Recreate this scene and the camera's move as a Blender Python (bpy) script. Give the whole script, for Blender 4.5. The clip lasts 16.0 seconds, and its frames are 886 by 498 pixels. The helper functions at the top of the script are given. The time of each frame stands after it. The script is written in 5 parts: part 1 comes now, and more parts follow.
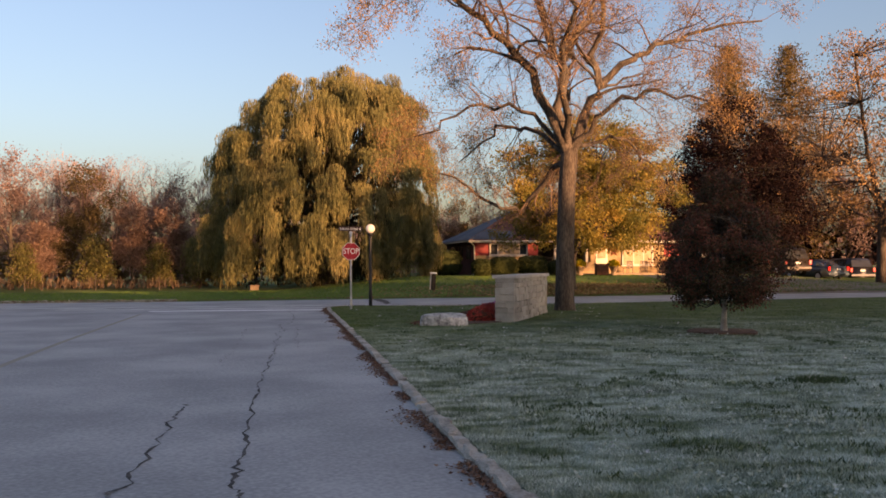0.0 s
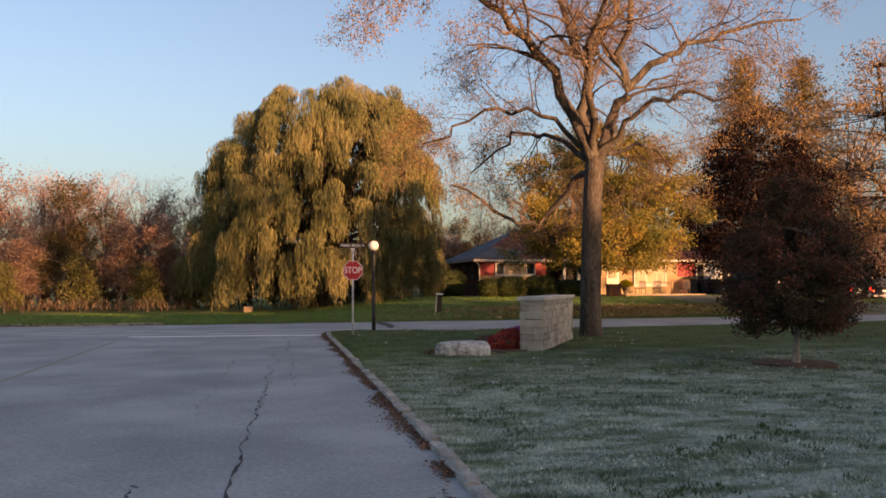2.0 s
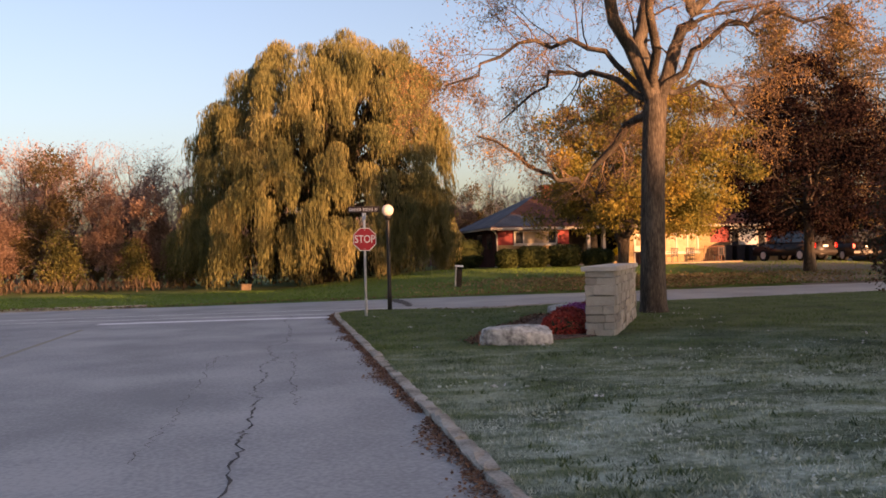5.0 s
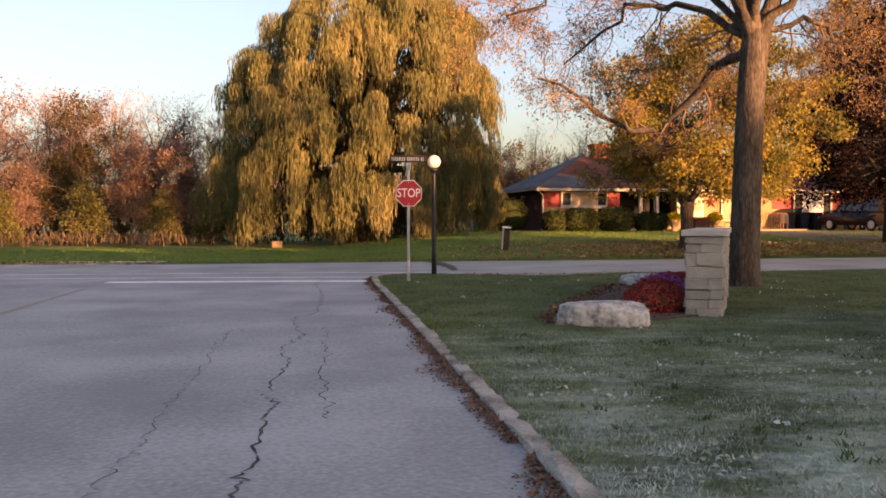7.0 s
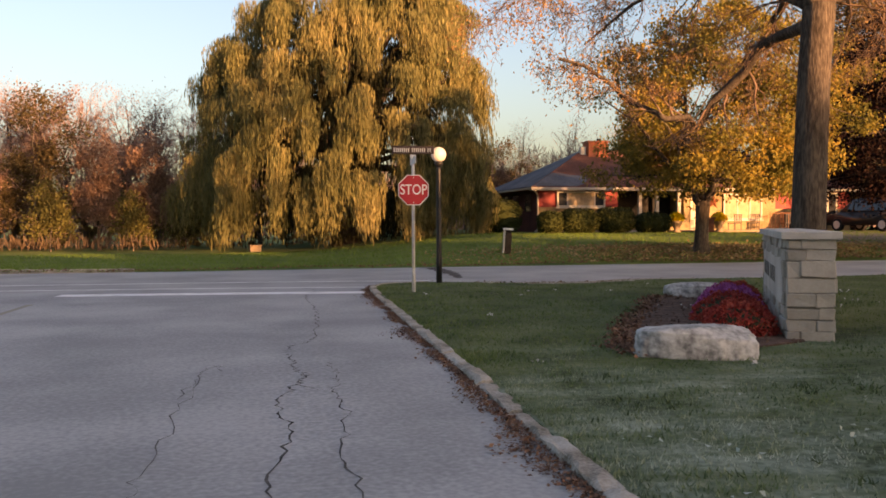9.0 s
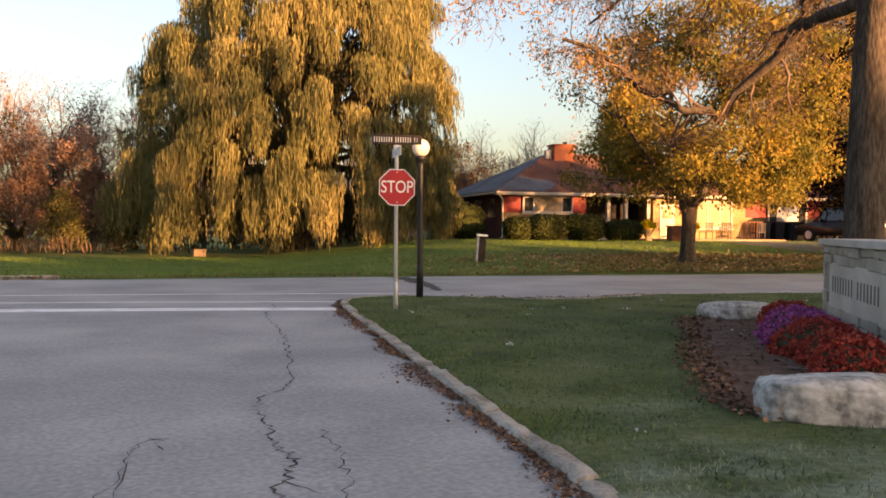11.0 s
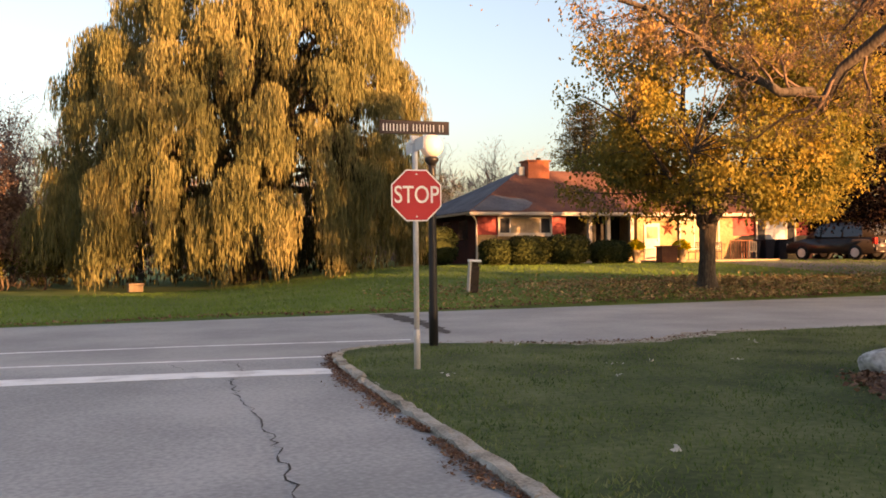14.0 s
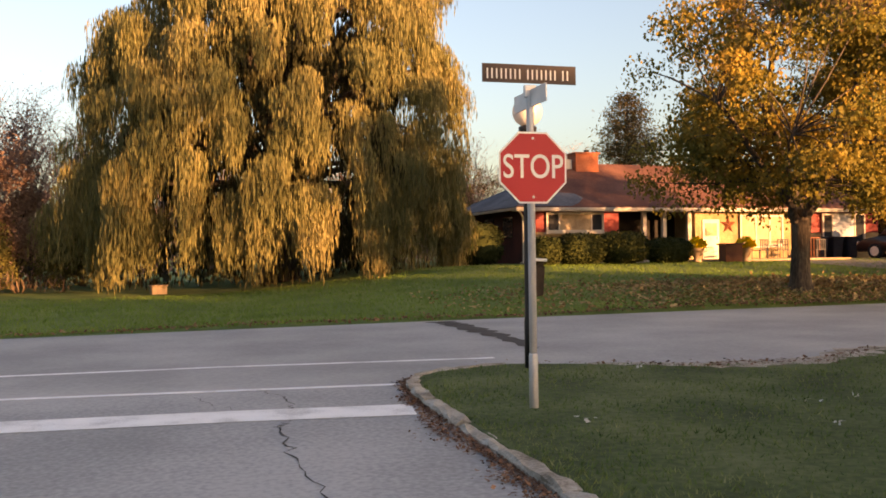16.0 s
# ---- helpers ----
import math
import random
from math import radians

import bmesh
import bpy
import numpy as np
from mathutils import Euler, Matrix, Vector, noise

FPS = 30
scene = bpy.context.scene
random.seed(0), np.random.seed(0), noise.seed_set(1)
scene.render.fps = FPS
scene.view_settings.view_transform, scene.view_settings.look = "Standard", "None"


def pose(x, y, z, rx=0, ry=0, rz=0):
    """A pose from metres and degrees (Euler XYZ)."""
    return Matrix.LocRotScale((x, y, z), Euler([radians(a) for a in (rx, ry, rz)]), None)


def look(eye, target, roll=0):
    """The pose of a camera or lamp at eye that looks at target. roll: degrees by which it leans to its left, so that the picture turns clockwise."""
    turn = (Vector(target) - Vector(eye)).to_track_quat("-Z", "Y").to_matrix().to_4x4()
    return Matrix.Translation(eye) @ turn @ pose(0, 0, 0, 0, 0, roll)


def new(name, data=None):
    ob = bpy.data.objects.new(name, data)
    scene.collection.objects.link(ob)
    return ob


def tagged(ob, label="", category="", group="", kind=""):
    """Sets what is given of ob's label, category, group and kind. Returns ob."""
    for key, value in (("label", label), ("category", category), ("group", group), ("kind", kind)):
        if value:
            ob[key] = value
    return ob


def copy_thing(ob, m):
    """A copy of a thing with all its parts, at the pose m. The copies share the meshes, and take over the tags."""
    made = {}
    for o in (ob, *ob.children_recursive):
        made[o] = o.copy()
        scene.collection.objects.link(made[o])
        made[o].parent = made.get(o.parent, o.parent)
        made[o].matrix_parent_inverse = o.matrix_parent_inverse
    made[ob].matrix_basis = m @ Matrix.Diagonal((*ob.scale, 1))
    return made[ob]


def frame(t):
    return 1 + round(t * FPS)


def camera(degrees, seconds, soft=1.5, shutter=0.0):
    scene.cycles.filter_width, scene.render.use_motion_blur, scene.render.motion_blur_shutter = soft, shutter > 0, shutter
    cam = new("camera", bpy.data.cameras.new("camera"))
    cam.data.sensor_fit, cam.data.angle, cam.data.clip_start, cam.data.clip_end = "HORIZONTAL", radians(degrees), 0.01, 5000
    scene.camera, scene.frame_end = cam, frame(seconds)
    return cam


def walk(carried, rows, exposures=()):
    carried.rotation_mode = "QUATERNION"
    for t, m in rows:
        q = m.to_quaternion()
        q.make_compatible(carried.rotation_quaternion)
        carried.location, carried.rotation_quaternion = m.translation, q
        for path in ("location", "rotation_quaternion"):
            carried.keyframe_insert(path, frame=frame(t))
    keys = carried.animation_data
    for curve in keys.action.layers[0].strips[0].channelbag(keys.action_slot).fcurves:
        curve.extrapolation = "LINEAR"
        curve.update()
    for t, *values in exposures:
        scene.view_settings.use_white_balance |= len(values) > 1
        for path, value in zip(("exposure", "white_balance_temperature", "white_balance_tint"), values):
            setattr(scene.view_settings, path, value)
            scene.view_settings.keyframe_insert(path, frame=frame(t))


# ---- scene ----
cam = camera(53.9, 16.0, soft=1.7)
METRES, EYE, TILT, LEAN, TURN = 22.7, 1.44, 2.4, 0.0, -12.5
ROWS = [
    (0.0, 0.0, 0.0, 0.0, -0.01, -1.3, 0.24),
    (0.5, -0.003, 0.0272, -0.0004, 0.58, -0.11, 0.67),
    (1.0, -0.0096, 0.0587, -0.0014, 0.37, 1.4, 0.05),
    (1.5, -0.014, 0.0942, -0.0038, -0.33, 0.57, -0.21),
    (2.0, -0.021, 0.1218, -0.005, -0.28, 0.04, 0.26),
    (2.5, -0.0267, 0.1548, -0.0069, 0.82, -0.81, 1.34),
    (3.0, -0.0344, 0.1836, -0.0088, 0.74, -1.41, 0.96),
    (3.5, -0.0385, 0.2217, -0.0111, -0.34, -1.36, 1.78),
    (6.0, -0.0591, 0.3732, -0.0187, 0.84, -3.16, 0.3),
    (6.5, -0.0639, 0.4081, -0.0224, 1.76, -4.37, -0.16),
    (7.0, -0.0713, 0.4373, -0.0237, 2.08, -4.23, 0.09),
    (7.5, -0.0778, 0.4668, -0.024, 1.98, -2.79, 0.72),
    (8.0, -0.0875, 0.4954, -0.0258, 1.45, -3.37, 0.42),
    (8.5, -0.0959, 0.5256, -0.0276, 0.97, -4.05, 0.29),
    (11.0, -0.1354, 0.6718, -0.0351, -3.04, -3.73, -0.62),
    (11.5, -0.1394, 0.7065, -0.037, -4.91, -2.97, -0.87),
    (12.0, -0.1469, 0.7341, -0.0391, -6.63, -3.27, -0.78),
    (12.5, -0.1519, 0.7673, -0.0403, -7.54, -2.38, 0.51),
    (13.0, -0.1596, 0.7947, -0.0418, -6.98, -4.05, -1.3),
    (13.5, -0.1646, 0.8275, -0.0431, -6.98, -3.41, 0.07),
    (14.0, -0.1728, 0.8558, -0.0431, -6.79, -2.05, 0.38),
    (14.5, -0.1769, 0.8894, -0.0451, -7.31, -2.22, -0.3),
    (15.0, -0.1836, 0.9174, -0.0468, -7.49, -2.42, -0.23),
    (15.5, -0.1881, 0.9449, -0.0475, -6.7, -1.8, 0.3),
    (16.0, -0.195, 0.9765, -0.0495, -5.22, -2.04, 0.56),
]
walk(cam, [(t, pose(0, 0, EYE, TILT, LEAN, TURN) @ pose(METRES * x, METRES * y, METRES * z, 90 + pitch, roll, yaw)) for t, x, y, z, yaw, pitch, roll in ROWS], [(0.0, 1.6, 8000, 30), (0.5, 1.64, 8100, 31), (1.0, 1.42, 7800, 27), (2.0, 1.54, 7900, 28), (3.5, 1.64, 8100, 30), (6.0, 1.94, 8700, 37), (7.0, 2.08, 8800, 35), (7.5, 2.0, 8700, 33), (8.0, 1.8, 8600, 31), (8.5, 1.86, 8900, 31), (11.0, 2.24, 9600, 29), (12.0, 2.16, 9700, 29), (12.5, 2.32, 9800, 30), (13.0, 2.16, 9800, 30), (13.5, 2.42, 9800, 30), (14.0, 2.36, 9900, 30), (14.5, 2.18, 9900, 29), (16.0, 2.24, 10000, 30)])

# ---- world, sun, exposure ----
SUN_AZ, SUN_EL = 151.0, 6.5
world = bpy.data.worlds.new("sky")
scene.world = world
world.use_nodes = True
wn = world.node_tree
sky = wn.nodes.new("ShaderNodeTexSky")
sky.sky_type, sky.sun_disc = "NISHITA", False
sky.sun_elevation, sky.sun_rotation = radians(SUN_EL), radians(SUN_AZ)
sky.air_density, sky.dust_density, sky.ozone_density = 1.0, 3.2, 2.6
wn.links.new(sky.outputs[0], wn.nodes["Background"].inputs[0])
wn.nodes["Background"].inputs[1].default_value = 0.13
sun_data = bpy.data.lights.new("sun", "SUN")
sun_data.energy, sun_data.angle, sun_data.color = 4.8, radians(0.6), (1.0, 0.605, 0.315)
sun_ob = new("sun", sun_data)
sdir = Vector((math.sin(radians(SUN_AZ)) * math.cos(radians(SUN_EL)), math.cos(radians(SUN_AZ)) * math.cos(radians(SUN_EL)), math.sin(radians(SUN_EL))))
sun_ob.matrix_world = look(sdir * 100, (0, 0, 0))


# ---- materials ----
def material(name, colors, rough=0.8, metal=0.0, scale=4.0, fine=60.0, bump=0.15, island=0.0, objvar=0.0, trans=0.0, fine_amt=0.25, coat=0.0, spec=0.3, stretch=(1, 1, 1)):
    """Procedural surface: large and fine noise between the colours, optional variation per piece."""
    m = bpy.data.materials.new(name)
    m.use_nodes = True
    nt = m.node_tree
    N, L = nt.nodes.new, nt.links.new
    b = nt.nodes["Principled BSDF"]
    tc = N("ShaderNodeTexCoord")
    n1 = N("ShaderNodeTexNoise")
    n1.inputs["Scale"].default_value, n1.inputs["Detail"].default_value = scale, 5
    n2 = N("ShaderNodeTexNoise")
    n2.inputs["Scale"].default_value, n2.inputs["Detail"].default_value = fine, 3
    mp = N("ShaderNodeMapping")
    mp.inputs["Scale"].default_value = stretch
    L(tc.outputs["Object"], mp.inputs["Vector"])
    L(mp.outputs[0], n1.inputs["Vector"])
    L(mp.outputs[0], n2.inputs["Vector"])
    mix = N("ShaderNodeMath")
    mix.operation = "MULTIPLY_ADD"
    mix.inputs[1].default_value = fine_amt
    L(n2.outputs[0], mix.inputs[0])
    L(n1.outputs[0], mix.inputs[2])
    last = mix.outputs[0]
    off = 0.5 * fine_amt
    for amt, src in ((island, ("ShaderNodeNewGeometry", "Random Per Island")), (objvar, ("ShaderNodeObjectInfo", "Random"))):
        if amt:
            g = N(src[0])
            a = N("ShaderNodeMath")
            a.operation = "MULTIPLY_ADD"
            a.inputs[1].default_value = amt
            L(g.outputs[src[1]], a.inputs[0])
            L(last, a.inputs[2])
            last = a.outputs[0]
            off += 0.5 * amt
    ramp = N("ShaderNodeValToRGB")
    e = ramp.color_ramp.elements
    k = len(colors)
    width = 0.2 + 0.5 * (island + objvar)
    lo, hi = 0.5 + off - width, 0.5 + off + width
    s = N("ShaderNodeMapRange")
    s.inputs[1].default_value, s.inputs[2].default_value = lo, hi
    L(last, s.inputs[0])
    L(s.outputs[0], ramp.inputs[0])
    while len(e) < k:
        e.new(0.5)
    for i, c in enumerate(colors):
        e[i].position = i / max(1, k - 1)
        e[i].color = (*c, 1)
    L(ramp.outputs[0], b.inputs["Base Color"])
    b.inputs["Roughness"].default_value, b.inputs["Metallic"].default_value = rough, metal
    b.inputs["Specular IOR Level"].default_value = spec
    b.inputs["Coat Weight"].default_value = coat
    if bump:
        bp = N("ShaderNodeBump")
        bp.inputs["Strength"].default_value, bp.inputs["Distance"].default_value = bump, 0.02
        L(mix.outputs[0], bp.inputs["Height"])
        L(bp.outputs[0], b.inputs["Normal"])
    if trans:
        t = N("ShaderNodeBsdfTranslucent")
        ms = N("ShaderNodeMixShader")
        ms.inputs[0].default_value = trans
        L(ramp.outputs[0], t.inputs[0])
        L(b.outputs[0], ms.inputs[1])
        L(t.outputs[0], ms.inputs[2])
        L(ms.outputs[0], nt.nodes["Material Output"].inputs[0])
    return m


def glass_material(name, tint, rough=0.03):
    m = bpy.data.materials.new(name)
    m.use_nodes = True
    b = m.node_tree.nodes["Principled BSDF"]
    b.inputs["Base Color"].default_value = (*tint, 1)
    b.inputs["Roughness"].default_value = rough
    b.inputs["Specular IOR Level"].default_value = 0.5
    b.inputs["Coat Weight"].default_value = 0.1
    return m


M_ASPHALT = material("asphalt", [(0.235, 0.245, 0.248), (0.31, 0.32, 0.322), (0.40, 0.41, 0.408)], 0.88, 0, 0.5, 26, 0.16, fine_amt=0.7)
M_ROAD = material("road_asphalt", [(0.262, 0.268, 0.266), (0.325, 0.331, 0.327), (0.40, 0.404, 0.395)], 0.88, 0, 0.5, 20, 0.08, fine_amt=0.45)
M_DRIVE = material("driveway_asphalt", [(0.14, 0.12, 0.11), (0.20, 0.17, 0.15)], 0.9, 0, 0.5, 70, 0.3)
M_PAINT = material("road_paint", [(0.52, 0.53, 0.53), (0.80, 0.81, 0.81), (0.86, 0.87, 0.87)], 0.7, 0, 3, 70, 0.2, fine_amt=0.5)
M_YELLOW = material("faded_yellow_paint", [(0.25, 0.24, 0.20), (0.29, 0.27, 0.21)], 0.8, 0, 4, 70, 0.2)
M_CRACK = material("crack", [(0.03, 0.028, 0.027), (0.075, 0.07, 0.066), (0.14, 0.132, 0.125)], 0.95, 0, 3, 30, 0, fine_amt=0.5)
M_KERB = material("kerb_concrete", [(0.15, 0.13, 0.10), (0.33, 0.30, 0.255), (0.46, 0.43, 0.38)], 0.9, 0, 2.5, 45, 0.6, fine_amt=0.5)
M_SOIL = material("mulch", [(0.06, 0.034, 0.024), (0.11, 0.066, 0.048), (0.165, 0.105, 0.078)], 0.95, 0, 5, 55, 0.8, fine_amt=0.7)
M_LAWN = material("lawn", [(0.027, 0.048, 0.015), (0.058, 0.09, 0.029), (0.11, 0.132, 0.056)], 0.9, 0, 0.9, 14, 0.6, fine_amt=0.6)


def frost_mix(m, frosted, y0, y1):
    """Blend a lawn material into a frosted colour towards the open end of the lawn, with ragged edges."""
    nt = m.node_tree
    N, L = nt.nodes.new, nt.links.new
    ramp = [n for n in nt.nodes if n.type == "VALTORGB"][0]
    tc = [n for n in nt.nodes if n.type == "TEX_COORD"][0]
    sep = N("ShaderNodeSeparateXYZ")
    L(tc.outputs["Object"], sep.inputs[0])
    ns = N("ShaderNodeTexNoise")
    ns.inputs["Scale"].default_value, ns.inputs["Detail"].default_value = 0.55, 6
    L(tc.outputs["Object"], ns.inputs["Vector"])
    a = N("ShaderNodeMath")
    a.operation = "MULTIPLY_ADD"
    a.inputs[1].default_value = 14.0
    L(ns.outputs[0], a.inputs[0])
    L(sep.outputs[1], a.inputs[2])
    mr = N("ShaderNodeMapRange")
    mr.inputs[1].default_value, mr.inputs[2].default_value, mr.inputs[3].default_value, mr.inputs[4].default_value = y0 + 7, y1 + 7, 0.85, 0.0
    L(a.outputs[0], mr.inputs[0])
    mx = N("ShaderNodeMix")
    mx.data_type = "RGBA"
    streak = N("ShaderNodeTexNoise")
    streak.inputs["Scale"].default_value, streak.inputs["Detail"].default_value = 1.5, 5
    turn = N("ShaderNodeMapping")
    turn.inputs["Rotation"].default_value = (0, 0, 0.5)
    turn.inputs["Scale"].default_value = (1.0, 2.6, 1.0)
    L(tc.outputs["Object"], turn.inputs["Vector"])
    L(turn.outputs[0], streak.inputs["Vector"])
    bare = N("ShaderNodeMapRange")
    bare.inputs[1].default_value, bare.inputs[2].default_value, bare.inputs[3].default_value = 0.38, 0.56, 0.25
    L(streak.outputs[0], bare.inputs[0])
    both = N("ShaderNodeMath")
    both.operation = "MULTIPLY"
    L(mr.outputs[0], both.inputs[0])
    L(bare.outputs[0], both.inputs[1])
    L(both.outputs[0], mx.inputs[0])
    outs = [l.to_socket for l in ramp.outputs[0].links]
    L(ramp.outputs[0], mx.inputs[6])
    fr = N("ShaderNodeValToRGB")
    L(ramp.inputs[0].links[0].from_socket, fr.inputs[0])
    for e, c in zip(fr.color_ramp.elements, frosted):
        e.color = (*c, 1)
    L(fr.outputs[0], mx.inputs[7])
    for s in outs:
        L(mx.outputs[2], s)
    return m


M_FARLAWN = material("far_lawn", [(0.058, 0.105, 0.02), (0.092, 0.15, 0.03), (0.13, 0.175, 0.045)], 0.9, 0, 0.6, 18, 0.5, fine_amt=0.5)
M_BLADE = material("frosted_grass", [(0.022, 0.05, 0.012), (0.06, 0.115, 0.03), (0.12, 0.172, 0.058), (0.24, 0.25, 0.12)], 0.8, 0, 1.3, 5, 0, island=0.4, trans=0.25, fine_amt=0.55)
M_FARBLADE = material("green_grass", [(0.07, 0.135, 0.024), (0.115, 0.20, 0.036), (0.165, 0.235, 0.06)], 0.8, 0, 0.8, 8, 0, island=0.3, trans=0.3)
frost_mix(M_LAWN, [(0.035, 0.06, 0.034), (0.44, 0.54, 0.46)], 12.5, 22.0)
frost_mix(M_BLADE, [(0.05, 0.085, 0.045), (0.80, 0.90, 0.84)], 12.5, 22.0)
M_LITTER = material("fallen_leaves", [(0.06, 0.03, 0.02), (0.16, 0.08, 0.05), (0.32, 0.19, 0.12)], 0.85, 0, 2, 30, 0, island=0.8)
M_YLITTER = material("yellow_fallen_leaves", [(0.10, 0.06, 0.03), (0.25, 0.165, 0.075), (0.46, 0.34, 0.17)], 0.85, 0, 2, 30, 0, island=0.8)
M_FROSTFLECK = material("frosted_debris", [(0.17, 0.23, 0.17), (0.33, 0.40, 0.34), (0.52, 0.57, 0.53)], 0.8, 0, 2, 30, 0, island=0.6)
M_TUFT = material("dark_grass_tufts", [(0.036, 0.065, 0.026), (0.07, 0.11, 0.045)], 0.85, 0, 2, 20, 0, island=0.5)
M_PATCH = material("dark_patched_asphalt", [(0.05, 0.045, 0.04), (0.09, 0.08, 0.075)], 0.9, 0, 1.5, 60, 0.3)
M_PALELEAF = material("pale_leaves", [(0.4, 0.4, 0.38), (0.62, 0.62, 0.6)], 0.8, 0, 2, 30, 0, island=0.6)
M_BARK = material("grey_brown_bark", [(0.027, 0.021, 0.016), (0.058, 0.046, 0.036), (0.105, 0.085, 0.067)], 0.95, 0, 4, 28, 1.0, fine_amt=0.9, stretch=(1, 1, 0.22))
M_PALEBARK = material("pale_grey_bark", [(0.20, 0.18, 0.155), (0.30, 0.275, 0.24), (0.38, 0.35, 0.31)], 0.9, 0, 6, 30, 0.4, fine_amt=0.6)
M_TWIG = material("twig_bark", [(0.10, 0.065, 0.045), (0.17, 0.115, 0.085)], 0.95, 0, 3, 20, 0.2)
M_PINKTWIG = material("pinkish_twigs", [(0.20, 0.14, 0.12), (0.33, 0.24, 0.21)], 0.95, 0, 0.4, 20, 0)
M_WILLOW = material("willow_leaves", [(0.045, 0.053, 0.022), (0.116, 0.117, 0.044), (0.192, 0.171, 0.068), (0.265, 0.214, 0.093)], 0.75, 0, 0.42, 2.5, 0, island=0.25, trans=0.3, fine_amt=0.35)
# inner leaves taken near black: the shade of the crown's hollows is in the colour
M_WILLOWSHADE = material("shade_dark_willow_leaves", [(0.014, 0.016, 0.006), (0.03, 0.031, 0.011), (0.055, 0.05, 0.018)], 0.8, 0, 0.3, 2.5, 0, island=0.4, trans=0.2)
M_OAKLEAF = material("orange_brown_leaves", [(0.15, 0.082, 0.036), (0.28, 0.168, 0.066), (0.40, 0.265, 0.115)], 0.8, 0, 0.5, 5, 0, island=0.5, trans=0.4)
M_MAPLE = material("yellow_green_maple_leaves", [(0.06, 0.07, 0.017), (0.15, 0.135, 0.029), (0.26, 0.195, 0.04), (0.36, 0.22, 0.046)], 0.7, 0, 0.5, 2.0, 0, island=0.1, trans=0.45, fine_amt=0.4)
# dark copper leaves, taken nearer black so the colour carries the tree's shade
M_BEECHSHADE = material("shade_dark_copper_leaves", [(0.006, 0.004, 0.004), (0.012, 0.006, 0.006), (0.023, 0.010, 0.008)], 0.9, 0, 0.5, 4, 0, island=0.4, trans=0.05, spec=0.1)
M_BROWNTREE = material("rusty_leaves", [(0.14, 0.08, 0.034), (0.25, 0.15, 0.066), (0.36, 0.235, 0.11)], 0.8, 0, 0.35, 4, 0, island=0.6, trans=0.3)
M_CONIFER = material("bronze_needles", [(0.05, 0.04, 0.012), (0.12, 0.085, 0.028), (0.20, 0.13, 0.045)], 0.8, 0, 0.4, 4, 0, island=0.5, trans=0.2)
M_SMALLTREE = material("dark_red_green_leaves", [(0.02, 0.03, 0.014), (0.05, 0.045, 0.02), (0.15, 0.055, 0.035), (0.27, 0.09, 0.06)], 0.7, 0, 0.9, 5, 0, island=0.4, trans=0.3, fine_amt=0.4)
M_PINKTREE = material("pinkish_leaves", [(0.115, 0.08, 0.072), (0.22, 0.15, 0.135), (0.33, 0.24, 0.215)], 0.85, 0, 0.35, 3, 0, island=0.35, trans=0.4)
M_OLIVETREE = material("olive_brown_leaves", [(0.055, 0.044, 0.02), (0.11, 0.083, 0.038), (0.18, 0.128, 0.056)], 0.85, 0, 0.35, 3, 0, island=0.35, trans=0.4)
M_CORALTREE = material("coral_leaves", [(0.125, 0.075, 0.055), (0.215, 0.135, 0.10), (0.31, 0.205, 0.16)], 0.85, 0, 0.35, 3, 0, island=0.35, trans=0.4)
M_SHRUB = material("yellow_green_shrub", [(0.045, 0.045, 0.017), (0.10, 0.095, 0.028), (0.17, 0.145, 0.045)], 0.85, 0, 0.5, 3, 0, island=0.6, trans=0.3)
M_REED = material("dry_reeds", [(0.05, 0.034, 0.024), (0.10, 0.068, 0.045), (0.17, 0.12, 0.08)], 0.9, 0, 1, 9, 0, island=0.9, trans=0.2)
M_HEDGE = material("clipped_yew", [(0.016, 0.026, 0.008), (0.036, 0.046, 0.014), (0.058, 0.066, 0.021)], 0.85, 0, 1.5, 12, 0, island=0.4, trans=0.1, spec=0.15)
M_STONE = material("limestone", [(0.24, 0.21, 0.17), (0.35, 0.32, 0.27), (0.46, 0.43, 0.375)], 0.9, 0, 3, 30, 0.5, objvar=0.4, fine_amt=0.4)
M_MORTAR = material("mortar", [(0.24, 0.215, 0.18), (0.32, 0.29, 0.25)], 0.95, 0, 4, 60, 0.4)
M_CAP = material("dressed_limestone", [(0.36, 0.335, 0.295), (0.47, 0.44, 0.395), (0.55, 0.52, 0.47)], 0.85, 0, 1.5, 40, 0.3)
M_LETTER = material("dark_carved_letters", [(0.13, 0.12, 0.105), (0.19, 0.175, 0.155)], 0.9, 0, 4, 40, 0)
M_BOULDER = material("mottled_boulder", [(0.15, 0.15, 0.145), (0.30, 0.30, 0.285), (0.44, 0.44, 0.42), (0.56, 0.56, 0.54)], 0.9, 0, 5.5, 18, 0.8, fine_amt=0.6)
M_MUMRED = material("red_flowers", [(0.20, 0.02, 0.018), (0.46, 0.055, 0.04), (0.62, 0.14, 0.08)], 0.7, 0, 3, 20, 0, island=0.7, trans=0.2)
M_MUMPURPLE = material("purple_flowers", [(0.20, 0.03, 0.13), (0.44, 0.09, 0.30), (0.60, 0.20, 0.46)], 0.7, 0, 3, 20, 0, island=0.7, trans=0.2)
M_MUMLEAF = material("dark_foliage", [(0.012, 0.02, 0.008), (0.03, 0.045, 0.02)], 0.8, 0, 3, 20, 0.3, island=0.4)
M_STEEL = material("galvanised_steel", [(0.42, 0.43, 0.44), (0.52, 0.53, 0.54)], 0.55, 0.25, 5, 50, 0.1)
